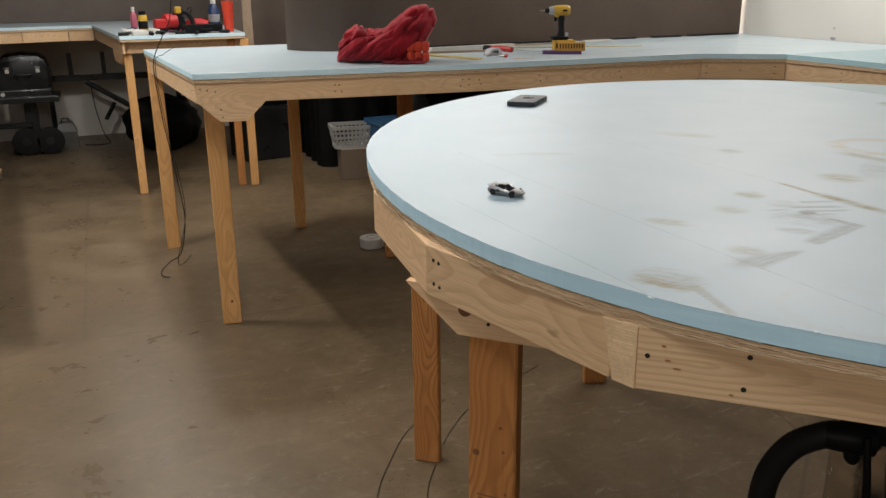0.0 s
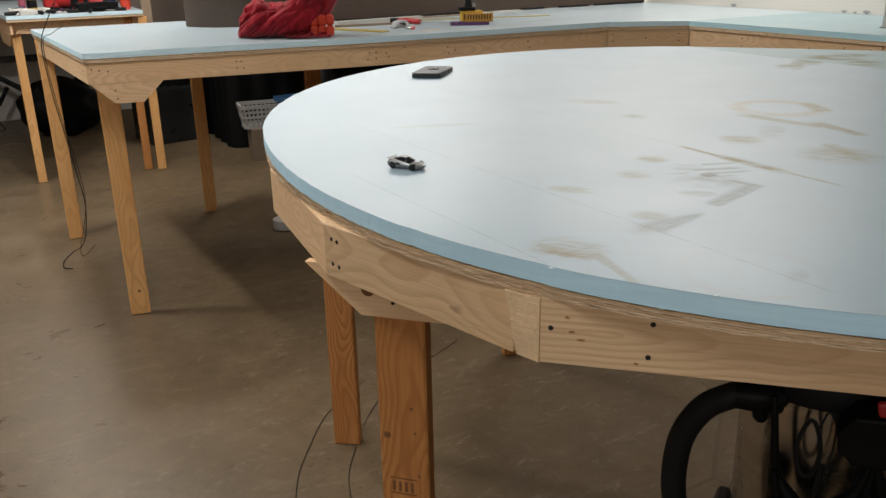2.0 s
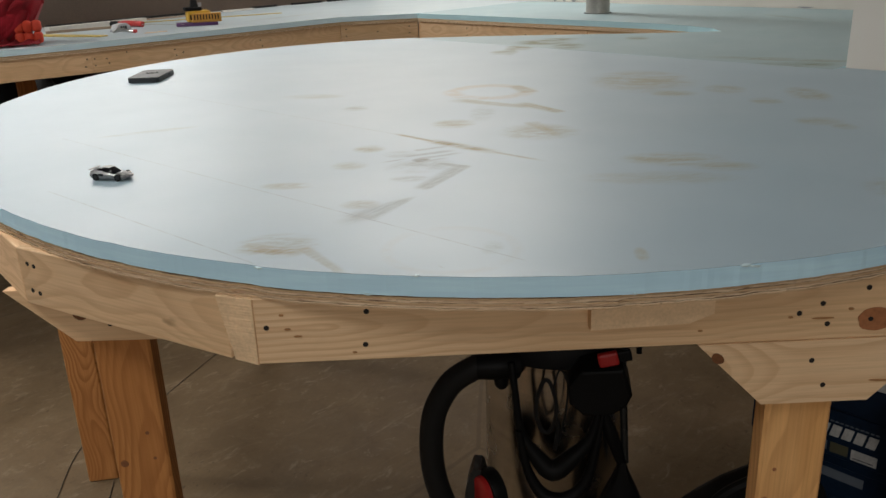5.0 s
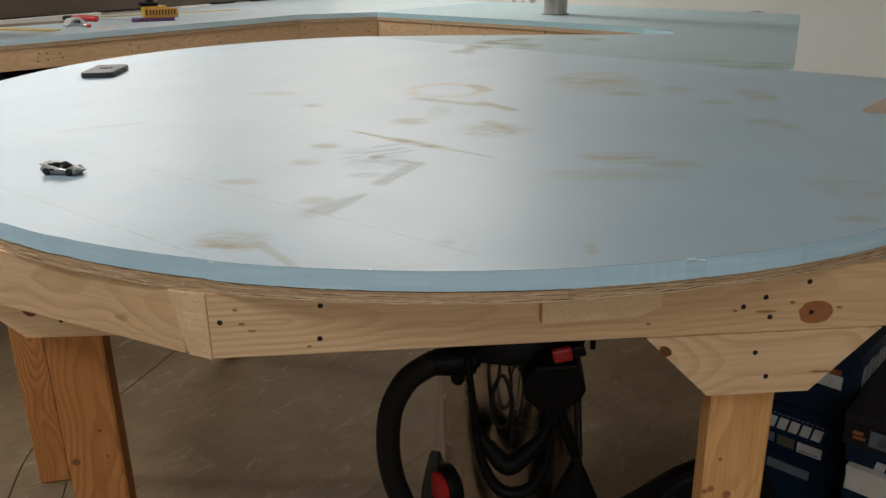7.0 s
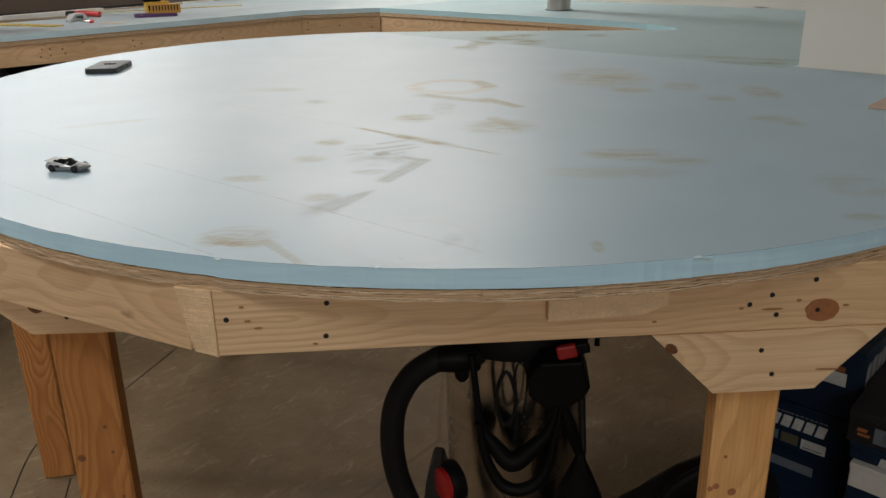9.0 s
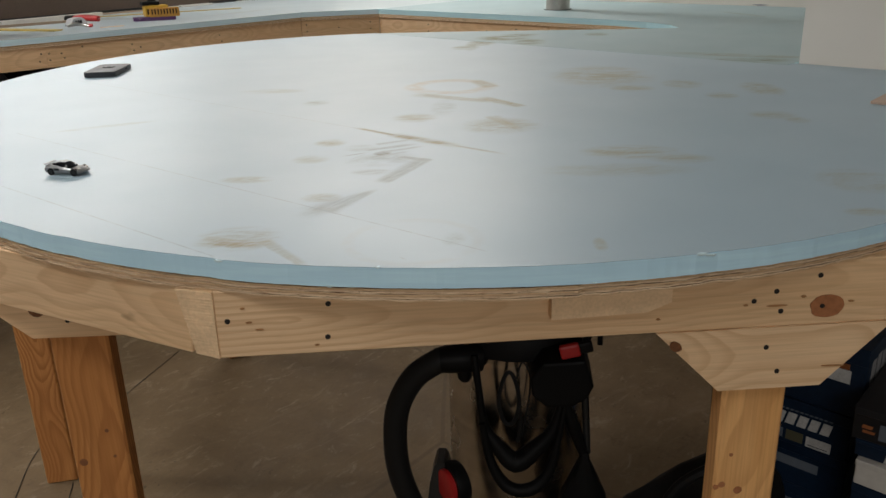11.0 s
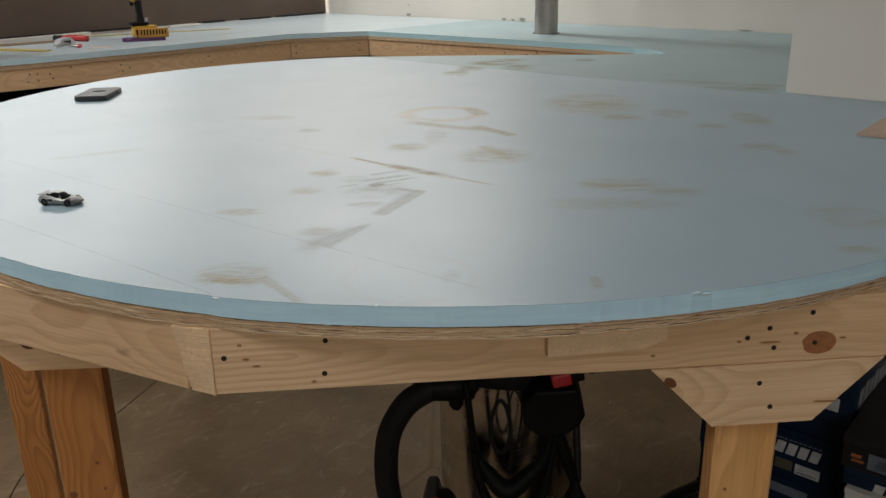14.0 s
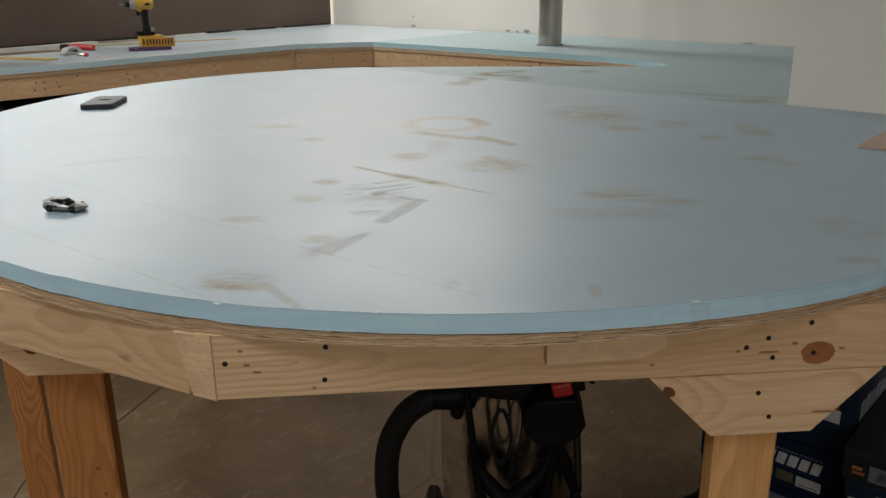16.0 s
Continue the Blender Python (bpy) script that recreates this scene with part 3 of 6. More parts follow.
# chips in the paint by the table
for cy, cz, cw, ch in ((4.05, 1.262, 0.032, 0.010), (4.05, 1.325, 0.008, 0.008), (3.24, 1.260, 0.022, 0.008), (3.10, 1.262, 0.030, 0.011), (3.17, 1.258, 0.014, 0.006), (1.72, 1.255, 0.05, 0.004)):
    bm = prism([(cw * math.cos(a) * (0.7 + 0.3 * math.sin(3 * a)), ch * math.sin(a)) for a in (k * 0.5236 for k in range(12))], 0, 0.001)
    tagged(part("paint_chip", bm, GREY, m=pose(4.3535, cy, cz) @ Euler((radians(90), 0, radians(-90))).to_matrix().to_4x4()), "grey chip in the white wall paint", "paint chip", "chips in the wall", "structure")


def ragged(points, amount, seed):
    """Small unevenness on a cut outline."""
    out = []
    for x, y in points:
        dx = noise.noise((x * 31, y * 31, seed)) + 0.6 * noise.noise((x * 140, y * 140, seed + 2))
        dy = noise.noise((x * 29, y * 29, seed + 7)) + 0.6 * noise.noise((x * 140, y * 140, seed + 9))
        out.append((x + amount * dx, y + amount * dy))
    return out


# ---- the round end of the layout ----
CX, CY = 1.79, 1.47


def lobe_edge(deg):
    a = radians(deg)
    r = 1.239 - 0.081 * math.cos(a) + 0.013 * math.sin(a) - 0.055 * math.cos(2 * a) + 0.048 * math.sin(2 * a) - 0.015 * math.exp(-((deg - 178) / 22) ** 2)
    r += 0.0035 * min(1.0, max(0.0, (deg - 210.2) / 0.5)) * math.exp(-max(0.0, deg - 210.5) / 9.0) - 0.003 * math.exp(-((deg - 235.9) / 0.7) ** 2)
    return CX + r * math.cos(a), CY + r * math.sin(a)


lobe_curve = [lobe_edge(55 + k * 0.3125) for k in range(int((270 - 55) / 0.3125) + 1)]
lobe = thing("round_layout_table", pose(CX, CY, 0), "round end of a homemade plywood table topped with pale blue foam", "table")
LOBE_INV = local(lobe, Matrix())
lobe_plan = ragged([(2.546, 0.19), (2.546, 0.857), (2.5, 0.857)] + [(2.5, 0.857 + k * 0.3) for k in range(1, 6)] + lobe_curve, 0.0016, 3.0)
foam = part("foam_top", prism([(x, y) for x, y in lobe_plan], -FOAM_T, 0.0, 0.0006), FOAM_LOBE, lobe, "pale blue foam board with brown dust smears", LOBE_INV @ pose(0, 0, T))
veneers, deck_top = 5, T - FOAM_T - 0.0022
for k in range(veneers):
    ply_edge = []
    for i, (x, y) in enumerate([(2.5, 0.19), (2.5, 2.4)] + lobe_curve):
        deg = 55 + (i - 2) * 0.3125
        f = 0.9985 + (0.0028 if 195 < deg < 209 else 0.0) - (0.003 if deg > 228.8 else 0.0) - 0.0012 * (k % 2) + 0.0016 * noise.noise((x * 60, y * 60, k * 5.3))
        ply_edge.append((CX + (x - CX) * f, CY + (y - CY) * f))
    z0, z1 = APRON + (deck_top - APRON) * k / veneers, APRON + (deck_top - APRON) * (k + 1) / veneers
    part("deck_veneer", prism(ragged(ply_edge, 0.0016, 9.0 + 4 * k), z0 + 0.0001, z1 - 0.0001), PLY, lobe, "plywood veneer with a torn saw-cut edge", LOBE_INV)
# torn flakes on the rim of the foam
for deg, lift, size in ((235.6, -0.004, 0.011), (235.0, -0.002, 0.007), (210.6, -0.003, 0.006), (219.0, -0.001, 0.004), (229.5, -0.026, 0.004), (216.5, -0.026, 0.005)):
    fx, fy = lobe_edge(deg)
    flake_bm = prism([(size * math.cos(a) * (0.7 + 0.4 * math.sin(2 * a + deg)), 0.35 * size * math.sin(a)) for a in (k * math.pi / 5 for k in range(10))], -0.0006, 0.0012)
    part("torn_flake", flake_bm, plain("torn foam", (0.62, 0.78, 0.82), 0.8, grain=200), foam, "pale torn foam flake", pose(fx, fy, lift + 0.001, 18, 0, deg + 90 + size * 2500))

K0, K1, K2, K3, K4 = (1.345, 0.163), (0.648, 0.812), (0.525, 1.244), (0.56, 1.644), (0.74, 2.05)


def lobe_board(a, b, **more):
    ob = apron_board(lobe, a, b, APRON, **more)
    ob.matrix_local = LOBE_INV @ frame2(a, b, APRON - more.get("high", 0.089))
    return ob


def along(a, b, p):
    """Distance of p from a, along a to b."""
    way = (Vector(b) - Vector(a)).normalized()
    return (Vector(p) - Vector(a)).dot(way)


front = lobe_board(K1, K0, mat=PINE_PALE, screws=[(along(K1, K0, p), z - (APRON - 0.089)) for p, z in
                   (((0.66, 0.804), 1.167), ((0.747, 0.722), 1.139), ((0.749, 0.719), 1.1835), ((1.139, 0.351), 1.155),
                    ((1.16, 0.332), 1.167), ((1.166, 0.326), 1.139), ((1.20, 0.294), 1.186))])
kx = along(K1, K0, (1.208, 0.287))
def blob(rx, rz, seed, steps=22):
    """A flat uneven spot in a board's face."""
    return prism([(rx * math.cos(a) * (1 + 0.12 * noise.noise((math.cos(a) * 2, math.sin(a) * 2, seed))), rz * math.sin(a) * (1 + 0.15 * noise.noise((math.cos(a) * 2, math.sin(a) * 2, seed + 4)))) for a in (2 * math.pi * k / steps for k in range(steps))], 0, 0.0012)


def mark(board, name, x, z, rx, rz, mat, seed=0.0, label="", tilt=0.0, y=-0.0008):
    """Sets a knot, tear or stain flush into the outer face of a board."""
    return part(name, blob(rx, rz, seed), mat, board, label, Matrix.Translation((x, y, z)) @ Euler((radians(90), radians(tilt), 0)).to_matrix().to_4x4())


knot = mark(front, "knot", kx + 0.003, 0.0255, 0.0225, 0.0160, KNOT_RED, 1.0, "red-brown knot")
part("nail_hole", blob(0.0032, 0.0030, 3.0), SCREW, knot, "", pose(-0.007, 0.001, 0.0006))
for px_, pz_, rx_, rz_, mat_, seed_ in ((kx - 0.030, 0.041, 0.0035, 0.0018, PITCH, 2.0), (kx + 0.034, 0.031, 0.004, 0.0014, PITCH, 3.0), (kx - 0.064, 0.030, 0.014, 0.0013, PITCH, 4.0),
                                       (kx - 0.105, 0.033, 0.003, 0.0016, PITCH, 5.0), (0.040, 0.047, 0.004, 0.0012, PITCH, 6.0), (0.052, 0.037, 0.005, 0.0011, PITCH, 7.0), (0.034, 0.066, 0.003, 0.0014, PITCH, 8.0),
                                       (0.30, 0.070, 0.006, 0.0013, PITCH, 9.0), (0.46, 0.062, 0.008, 0.0012, PITCH, 10.0), (0.12, 0.012, 0.003, 0.0012, PITCH, 11.0), (0.55, 0.020, 0.003, 0.0014, PITCH, 12.0)):
    mark(front, "wood_mark", px_, pz_, rx_, rz_, mat_, seed_)
top_end, low_end = (0.6265, 0.857), (0.6385, 0.8475)
lobe_board(K2, (0.634, 0.852), mat=PINE_PALE, screws=[(0.02, 0.066), (0.034, 0.064), (0.02, 0.024), (0.036, 0.022)])
lobe_board(K3, K2, mat=PINE)
lobe_board(K4, K3, mat=PINE)
# rough-cut end where the two front boards meet: wider at the top
slices, out_way = 46, Vector((-0.93, -0.37))
block_rings = []
for r in range(slices + 1):
    f = r / slices
    left, right_ = Vector(low_end).lerp(Vector(top_end), f), Vector(K1) + Vector((0.0006, -0.0006))
    left = left + (right_ - left) * 0.05 * noise.noise((2.0, 3.0, r * 0.9))
    z = APRON - 0.0888 + 0.0885 * f
    face = [left.lerp(right_, k / 6) + out_way * (0.0022 + 0.0006 * noise.noise((k * 0.4, 1.3, r * 0.75)) + 0.00012 * (r % 2)) for k in range(7)]
    block_rings.append([(p.x, p.y, z) for p in face] + [(right_.x + 0.006, right_.y + 0.003, z), (left.x + 0.006, left.y + 0.003, z)])
part("end_block", loft(block_rings), TORN, lobe, "rough saw-cut pale end of a board", LOBE_INV)
# filler strip under the deck
fa, fb = (0.934, 0.519), (1.043, 0.416)
flen = math.hypot(fb[0] - fa[0], fb[1] - fa[1])
bm = bmesh.new()
shape = [(0, 0.0), (flen * 0.80, 0.004), (flen, 0.016), (flen, 0.052), (0, 0.052)]
f_ring = [[bm.verts.new((x, y, z)) for x, z in shape] for y in (0.0, 0.022)]
bm.faces.new(f_ring[0])
bm.faces.new(list(reversed(f_ring[1])))
for i in range(5):
    bm.faces.new((f_ring[0][(i + 1) % 5], f_ring[0][i], f_ring[1][i], f_ring[1][(i + 1) % 5]))
part("filler_strip", bm, TORN, lobe, "pale wood filler strip under the deck", LOBE_INV @ frame2(fa, fb, 1.1535))

g = gusset(lobe, (1.049, 0.437), (1.279, 0.2225), APRON - 0.0895, 1.028, 0.088, PINE_PALE,
           screws=[(along((1.049, 0.437), (1.279, 0.2225), (1.156, 0.336)), 0.061), (along((1.049, 0.437), (1.279, 0.2225), (1.169, 0.323)), 0.025)], label="pale pine brace with cut corners")
g.matrix_local = LOBE_INV @ frame2((1.049, 0.437), (1.279, 0.2225), 1.028)
mark(g, "knot", 0.026, 0.070, 0.009, 0.0065, KNOT, 2.0, "dark edge knot", 40)
mark(g, "pitch_streak", 0.240, 0.029, 0.016, 0.0011, PITCH, 4.0, "brown pitch streak", 2)
g = gusset(lobe, (0.515, 1.324), (0.80, 1.039), APRON - 0.0895, 1.028, 0.100, PINE, screws=[(0.158, 0.028)])
g.matrix_local = LOBE_INV @ frame2((0.515, 1.324), (0.80, 1.039), 1.028)
part("hole", rod([(0.114, -0.0008, 0.049), (0.114, 0.002, 0.049)], 0.0125, 18), KNOT, g, "dark knot hole")
j = apron_board(lobe, (0.55, 1.289), (0.98, 0.859), APRON, mat=PINE, name="joist")
j.matrix_local = LOBE_INV @ frame2((0.55, 1.289), (0.98, 0.859), APRON - 0.089)


def lobe_leg(a, b, mat, label=""):
    return leg_post(lobe, a, b, APRON - 0.002, mat=mat, label=label, pre=LOBE_INV)


near_leg = lobe_leg((0.612, 1.2655), (0.678, 1.1995), PINE_LEG, "orange-brown pine post")
pale_leg = lobe_leg((1.1425, 0.3815), (1.2065, 0.3205), PINE_LIGHT_LEG, "pale pine post")
for z, y, r in ((0.911, 0.021, 0.0028), (0.862, 0.012, 0.0050), (0.851, 0.036, 0.0062), (0.858, 0.004, 0.004), (0.80, 0.055, 0.004)):
    part("knot", rod([(z, y, -0.0005), (z, y, 0.001)], r, 14), KNOT_RED, pale_leg)
lobe_leg((0.928, 2.446), (1.003, 2.394), PINE_LEG, "orange-brown pine post")
lobe_leg((1.795, 2.72), (1.885, 2.69), PINE_LEG, "orange-brown pine post")
# grading stamp on the near post: plain bars
for x, z0, h, w in ((0.018, 0.655, 0.003, 0.052), (0.018, 0.688, 0.003, 0.052), (0.022, 0.661, 0.022, 0.006), (0.034, 0.661, 0.022, 0.006), (0.046, 0.661, 0.022, 0.006), (0.058, 0.661, 0.022, 0.006)):
    part("ink_stamp", box((h, w, 0.0008), (z0, x, -0.0004)), KNOT, near_leg)
for z, y, r in ((0.78, 0.016, 0.007), (0.79, 0.07, 0.003), (0.84, 0.064, 0.0035), (0.70, 0.075, 0.003)):
    part("knot", rod([(z, y, -0.0005), (z, y, 0.001)], r, 14), KNOT, near_leg)

# ---- the long table by the backdrop ----
LA, LM, LB, LC_, LD = (0.435, 3.845), (1.69, 3.70), (3.04, 3.662), (3.39, 3.435), (3.42, 1.99)
bench = thing("long_layout_table", pose(1.7, 4.4, 0), "long homemade pine and plywood table topped with pale blue foam", "table")
BI = local(bench, Matrix())
left_plan = [LA, LM, LB] + [LC_, (4.35, 3.435), (4.35, 4.9), (2.0, 4.83), (1.5, 5.5), (0.33, 5.48)]
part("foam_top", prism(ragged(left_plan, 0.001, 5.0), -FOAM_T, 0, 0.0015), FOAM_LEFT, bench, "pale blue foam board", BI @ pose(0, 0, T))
part("plywood_deck", prism(ragged([(x + (0.004 if x < 0.5 else 0), y + (0.004 if y < 3.9 else 0)) for x, y in left_plan], 0.002, 8.0), APRON, T - FOAM_T - 0.0006), PLY, bench, "", BI)

# added board, out of view: keeps the rear lamp off the floor below
part("rear_deck", box((2.38, 2.40, PLY_T), (1.94, 4.96, APRON)), PLY, bench, "unseen plywood board added behind the backdrop to block lamp light", BI)


def bench_board(a, b, mat=PINE, screws=(), **more):
    ob = apron_board(bench, a, b, APRON, mat=mat, screws=screws, **more)
    ob.matrix_local = BI @ frame2(a, b, APRON - more.get("high", 0.089))
    return ob


def between(a, b, f, off=0.012):
    way = Vector((b[0] - a[0], b[1] - a[1]))
    left = Vector((-way.y, way.x)).normalized()
    p = Vector(a) + way * f + left * off
    return p.x, p.y


bench_board(between(LA, LM, 0.006), between(LA, LM, 0.9995), screws=[(0.02, 0.062), (0.05, 0.056), (0.085, 0.05), (0.62, 0.06), (0.64, 0.058), (0.62, 0.03), (0.65, 0.028), (1.235, 0.062), (1.225, 0.03)])
bench_board(between(LM, LB, 0.0005), between(LM, LB, 1.0022), screws=[(0.012, 0.06), (0.012, 0.032), (0.065, 0.055), (0.075, 0.035), (0.39, 0.062), (0.395, 0.034), (0.85, 0.06), (0.86, 0.03), (0.16, 0.075), (0.43, 0.045)])
mark(bench.children[-1], "knot", 0.47, 0.045, 0.006, 0.005, KNOT, 2.0)
bench_board(between(LB, LC_, -0.0075), between(LB, LC_, 1.012), PINE_PALE, screws=[(0.028, 0.066), (0.028, 0.03), (0.375, 0.066), (0.375, 0.03), (0.20, 0.045)])
bench_board((0.345, 5.44), between(LA, LM, 0.006), screws=[(1.5, 0.05)])
ga, gb = between(LA, LM, 0.012, 0.0125), between(LA, LM, 0.245, 0.0125)
g = gusset(bench, ga, gb, APRON - 0.0895, 1.032, 0.088, PINE, screws=[(0.095, 0.055), (0.10, 0.02)])
g.matrix_local = BI @ frame2(ga, gb, 1.032)


def bench_leg(a, b, mat=PINE_LEG, top=APRON - 0.003, depth=0.038):
    return leg_post(bench, a, b, top, depth, mat, pre=BI)


leg_a = bench_leg((0.484, 3.985), (0.573, 3.975), PINE_LIGHT_LEG)
part("knot", rod([(0.12, 0.05, -0.0006), (0.12, 0.05, 0.002)], 0.007, 14), KNOT, leg_a)
bench_leg((0.338, 5.40), (0.418, 5.40), PINE_LIGHT_LEG)
bench_leg((1.20, 5.54), (1.275, 5.53), PINE_LIGHT_LEG)
bench_leg((1.66, 4.62), (1.749, 4.62), PINE_LEG)

# ---- the table along the white wall ----
side = thing("wall_layout_table", pose(3.8, 2.2, 0), "homemade table along the white wall topped with duller blue foam", "table")
SI = local(side, Matrix())
notch = [(3.395, 1.80), (3.34, 1.66), (3.25, 1.575), (3.12, 1.72), (2.95, 1.95), (2.708, 2.27), (2.504, 2.515)]
side_plan = [(2.504, 2.0), (2.504, 0.86), (4.35, 0.86), (4.35, 3.431), (LC_[0], 3.431)] + [(LC_[0] + 0.03 * k / 5, 3.431 + (LD[1] - 3.431) * k / 5) for k in range(1, 6)] + notch
part("foam_top", prism(ragged(side_plan, 0.0006, 2.0), -FOAM_T, 0.0, 0.0012), FOAM_WALL, side, "duller blue foam board", SI @ pose(0, 0, T))
part("plywood_deck", prism(ragged(side_plan, 0.002, 4.0), APRON, T - FOAM_T - 0.0006), PLY, side, "", SI)


def side_board(a, b, mat=PINE_PALE, screws=()):
    ob = apron_board(side, a, b, APRON, mat=mat, screws=screws)
    ob.matrix_local = SI @ frame2(a, b, APRON - 0.089)
    return ob


side_board((3.4025, 3.4405), (3.425, 2.33), PINE_PALE, [(0.36, 0.066), (0.36, 0.03), (0.93, 0.066), (1.06, 0.066), (0.75, 0.05)])
side_board((3.426, 2.326), (3.432, 1.88), PINE_PALE, [(0.03, 0.06), (0.2, 0.06)])
side_board((3.432, 1.872), (3.36, 1.68), PINE_PALE)
for a, b in (((3.50, 3.35), (3.59, 3.35)), ((3.50, 1.9), (3.59, 1.9)), ((2.64, 0.95), (2.73, 0.95))):
    leg_post(side, a, b, APRON - 0.003, mat=PINE_LEG, pre=SI)

# ---- the brown backdrop ----
back_line = [(1.45 + 0.345 * math.cos(a), 5.07 + 0.345 * math.sin(a)) for a in (math.pi + k * math.pi / 20 for k in range(1, 10))] + [(1.50, 4.727), (2.0, 4.782), (3.0, 4.835), (4.34, 4.885)]
bm = bmesh.new()
TOP = 2.12
rows_b = [[bm.verts.new((x, y, z)) for x, y in back_line] for z in (T + 0.0006, TOP)]
for i in range(len(back_line) - 1):
    bm.faces.new((rows_b[0][i], rows_b[0][i + 1], rows_b[1][i + 1], rows_b[1][i]))
solid = bmesh.ops.solidify(bm, geom=bm.faces[:], thickness=0.006)
tagged(part("backdrop_panel", bm, HARDBOARD, smooth=True), "curved brown hardboard backdrop standing on the long table", "backdrop panel")

# ---- steel column ----
col = thing("steel_column", pose(3.775, 2.52, 0), "grey steel pipe column rising through the table", "column", kind="structure")
part("pipe", lathe([(0.059, 0.0), (0.059, 3.3)], 32), STEEL, col, smooth=True)
# no hole is cut: a black ring paints the shade in the gap
part("collar_gap", lathe([(0.070, T - 0.02), (0.070, T + 0.0012), (0.058, T + 0.0014)], 32), BLACK_SOFT, col, "black ring drawn for the dark gap round the pipe")


# ---- things on the tables ----
def toy_car(m):
    """A small die-cast sports car; x runs from tail to nose."""
    car = thing("toy_car", m, "small silver die-cast sports car with black wheels", "toy car")
    length, half = 0.074, 0.0165
    stations = [(-0.037, 0.0065, 0.0120, 0.80), (-0.034, 0.004, 0.0165, 0.95), (-0.024, 0.0035, 0.0178, 1.0), (-0.012, 0.0035, 0.0165, 1.0), (0.0, 0.0033, 0.0145, 0.95),
                (0.012, 0.0033, 0.0135, 0.95), (0.024, 0.0033, 0.0122, 1.0), (0.033, 0.0036, 0.0088, 0.92), (0.037, 0.0050, 0.0070, 0.70)]
    rings = []
    for x, low, high, wide in stations:
        w = half * wide
        rings.append([(x, -w * 0.9, low), (x, w * 0.9, low), (x, w, low + 0.003), (x, w * 0.98, (low + high) * 0.6), (x, w * 0.72, high), (x, 0, high + 0.0006), (x, -w * 0.72, high), (x, -w * 0.98, (low + high) * 0.6), (x, -w, low + 0.003)])
    body = part("body", loft(rings), SILVER, car, "silver painted body", smooth=True)
    cabin = []
    for x, wide, high in ((-0.026, 0.55, 0.0180), (-0.016, 0.62, 0.0212), (-0.004, 0.62, 0.0222), (0.004, 0.60, 0.0205), (0.017, 0.66, 0.0137)):
        w, low = half * wide, 0.0125
        cabin.append([(x, -w * 1.25, low), (x, w * 1.25, low), (x, w, high - 0.001), (x, w * 0.6, high), (x, -w * 0.6, high), (x, -w, high - 0.001)])
    part("window", loft(cabin), CAR_GLASS, car, "dark glazing", smooth=True)
    part("roof", loft([[(x, -w, z), (x, w, z), (x, w, z + 0.0008), (x, -w, z + 0.0008)] for x, w, z in ((-0.018, 0.0065, 0.0207), (-0.006, 0.0072, 0.0222), (0.002, 0.0068, 0.0212))]), SILVER, car, smooth=True)
    part("spoiler", box((0.006, 0.029, 0.0012), (-0.0365, -0.0145, 0.0185), 0.0004), SILVER, car)
    part("intake", box((0.010, 0.0006, 0.004), (-0.016, -0.0169, 0.0085)), CAR_GLASS, car)
    part("intake", box((0.010, 0.0006, 0.004), (-0.016, 0.0163, 0.0085)), CAR_GLASS, car)
    for side in (-1, 1):
        part("headlight", box((0.006, 0.003, 0.0012), (0.028, side * 0.0105 - 0.0015, 0.0112), 0.0004), PALE, car)
        for x in (-0.0225, 0.0225):
            y0 = side * 0.0172
            wheel = part("wheel", rod([(x, y0, 0.0064), (x, y0 - side * 0.0055, 0.0064)], 0.0064, 20), BLACK_SOFT, car, smooth=True)
            part("rim", rod([(x, y0 + side * 0.0003, 0.0064), (x, y0 - side * 0.001, 0.0064)], 0.0036, 12), DARK_METAL, wheel)
    return car


def silver_paint():
    n = Nodes("silver paint", 0.36, 0.6, 0.5)
    v = n.coords()
    n.colour(n.mix(n.span(n.noise(v, 900, 2), 0.35, 0.65), (0.21, 0.212, 0.215), (0.31, 0.31, 0.315)))
    return n.bump(n.noise(v, 300, 2), 0.03, 0.0002)


SILVER = silver_paint()
CAR_GLASS = plain("dark glazing", (0.01, 0.011, 0.013), 0.12)
toy_car(pose(0.7235, 1.342, T, 0, 0, -60) @ Matrix.Scale(0.93, 4))


def rounded_slab(length, width, thick, r, bevel, steps=6):
    """A flat slab with round corners and softened rims, centred on the origin."""
    outline = []
    for cx, cy, a0 in ((length / 2 - r, width / 2 - r, 0), (-length / 2 + r, width / 2 - r, 90), (-length / 2 + r, -width / 2 + r, 180), (length / 2 - r, -width / 2 + r, 270)):
        outline += [(cx + r * math.cos(radians(a0 + 90 * k / steps)), cy + r * math.sin(radians(a0 + 90 * k / steps))) for k in range(steps + 1)]
    bm = prism(outline, 0, thick)
    rims = [e for e in bm.edges if abs(e.verts[0].co.z - e.verts[1].co.z) < 1e-6]
    bmesh.ops.bevel(bm, geom=rims, offset=bevel, segments=3, affect="EDGES", profile=0.5)
    return bm


phone = thing("mobile_phone", pose(1.325, 2.40, T, 0, 0, 47), "black mobile phone in a thick case lying face down", "phone")
part("case", rounded_slab(0.174, 0.09, 0.0155, 0.011, 0.004), plain("phone case", (0.030, 0.033, 0.037), 0.5, spec=0.3), phone, smooth=True)
lens_bump = part("camera_ring", rounded_slab(0.026, 0.036, 0.0018, 0.0125, 0.0006), BLACK_SOFT, phone, "dark round-ended camera surround", pose(0.012, 0.0, 0.0153), smooth=True)
for dy in (-0.008, 0.008):
    part("lens", rod([(0, dy, 0.0016), (0, dy, 0.0026)], 0.006, 18), DARK_METAL, lens_bump)
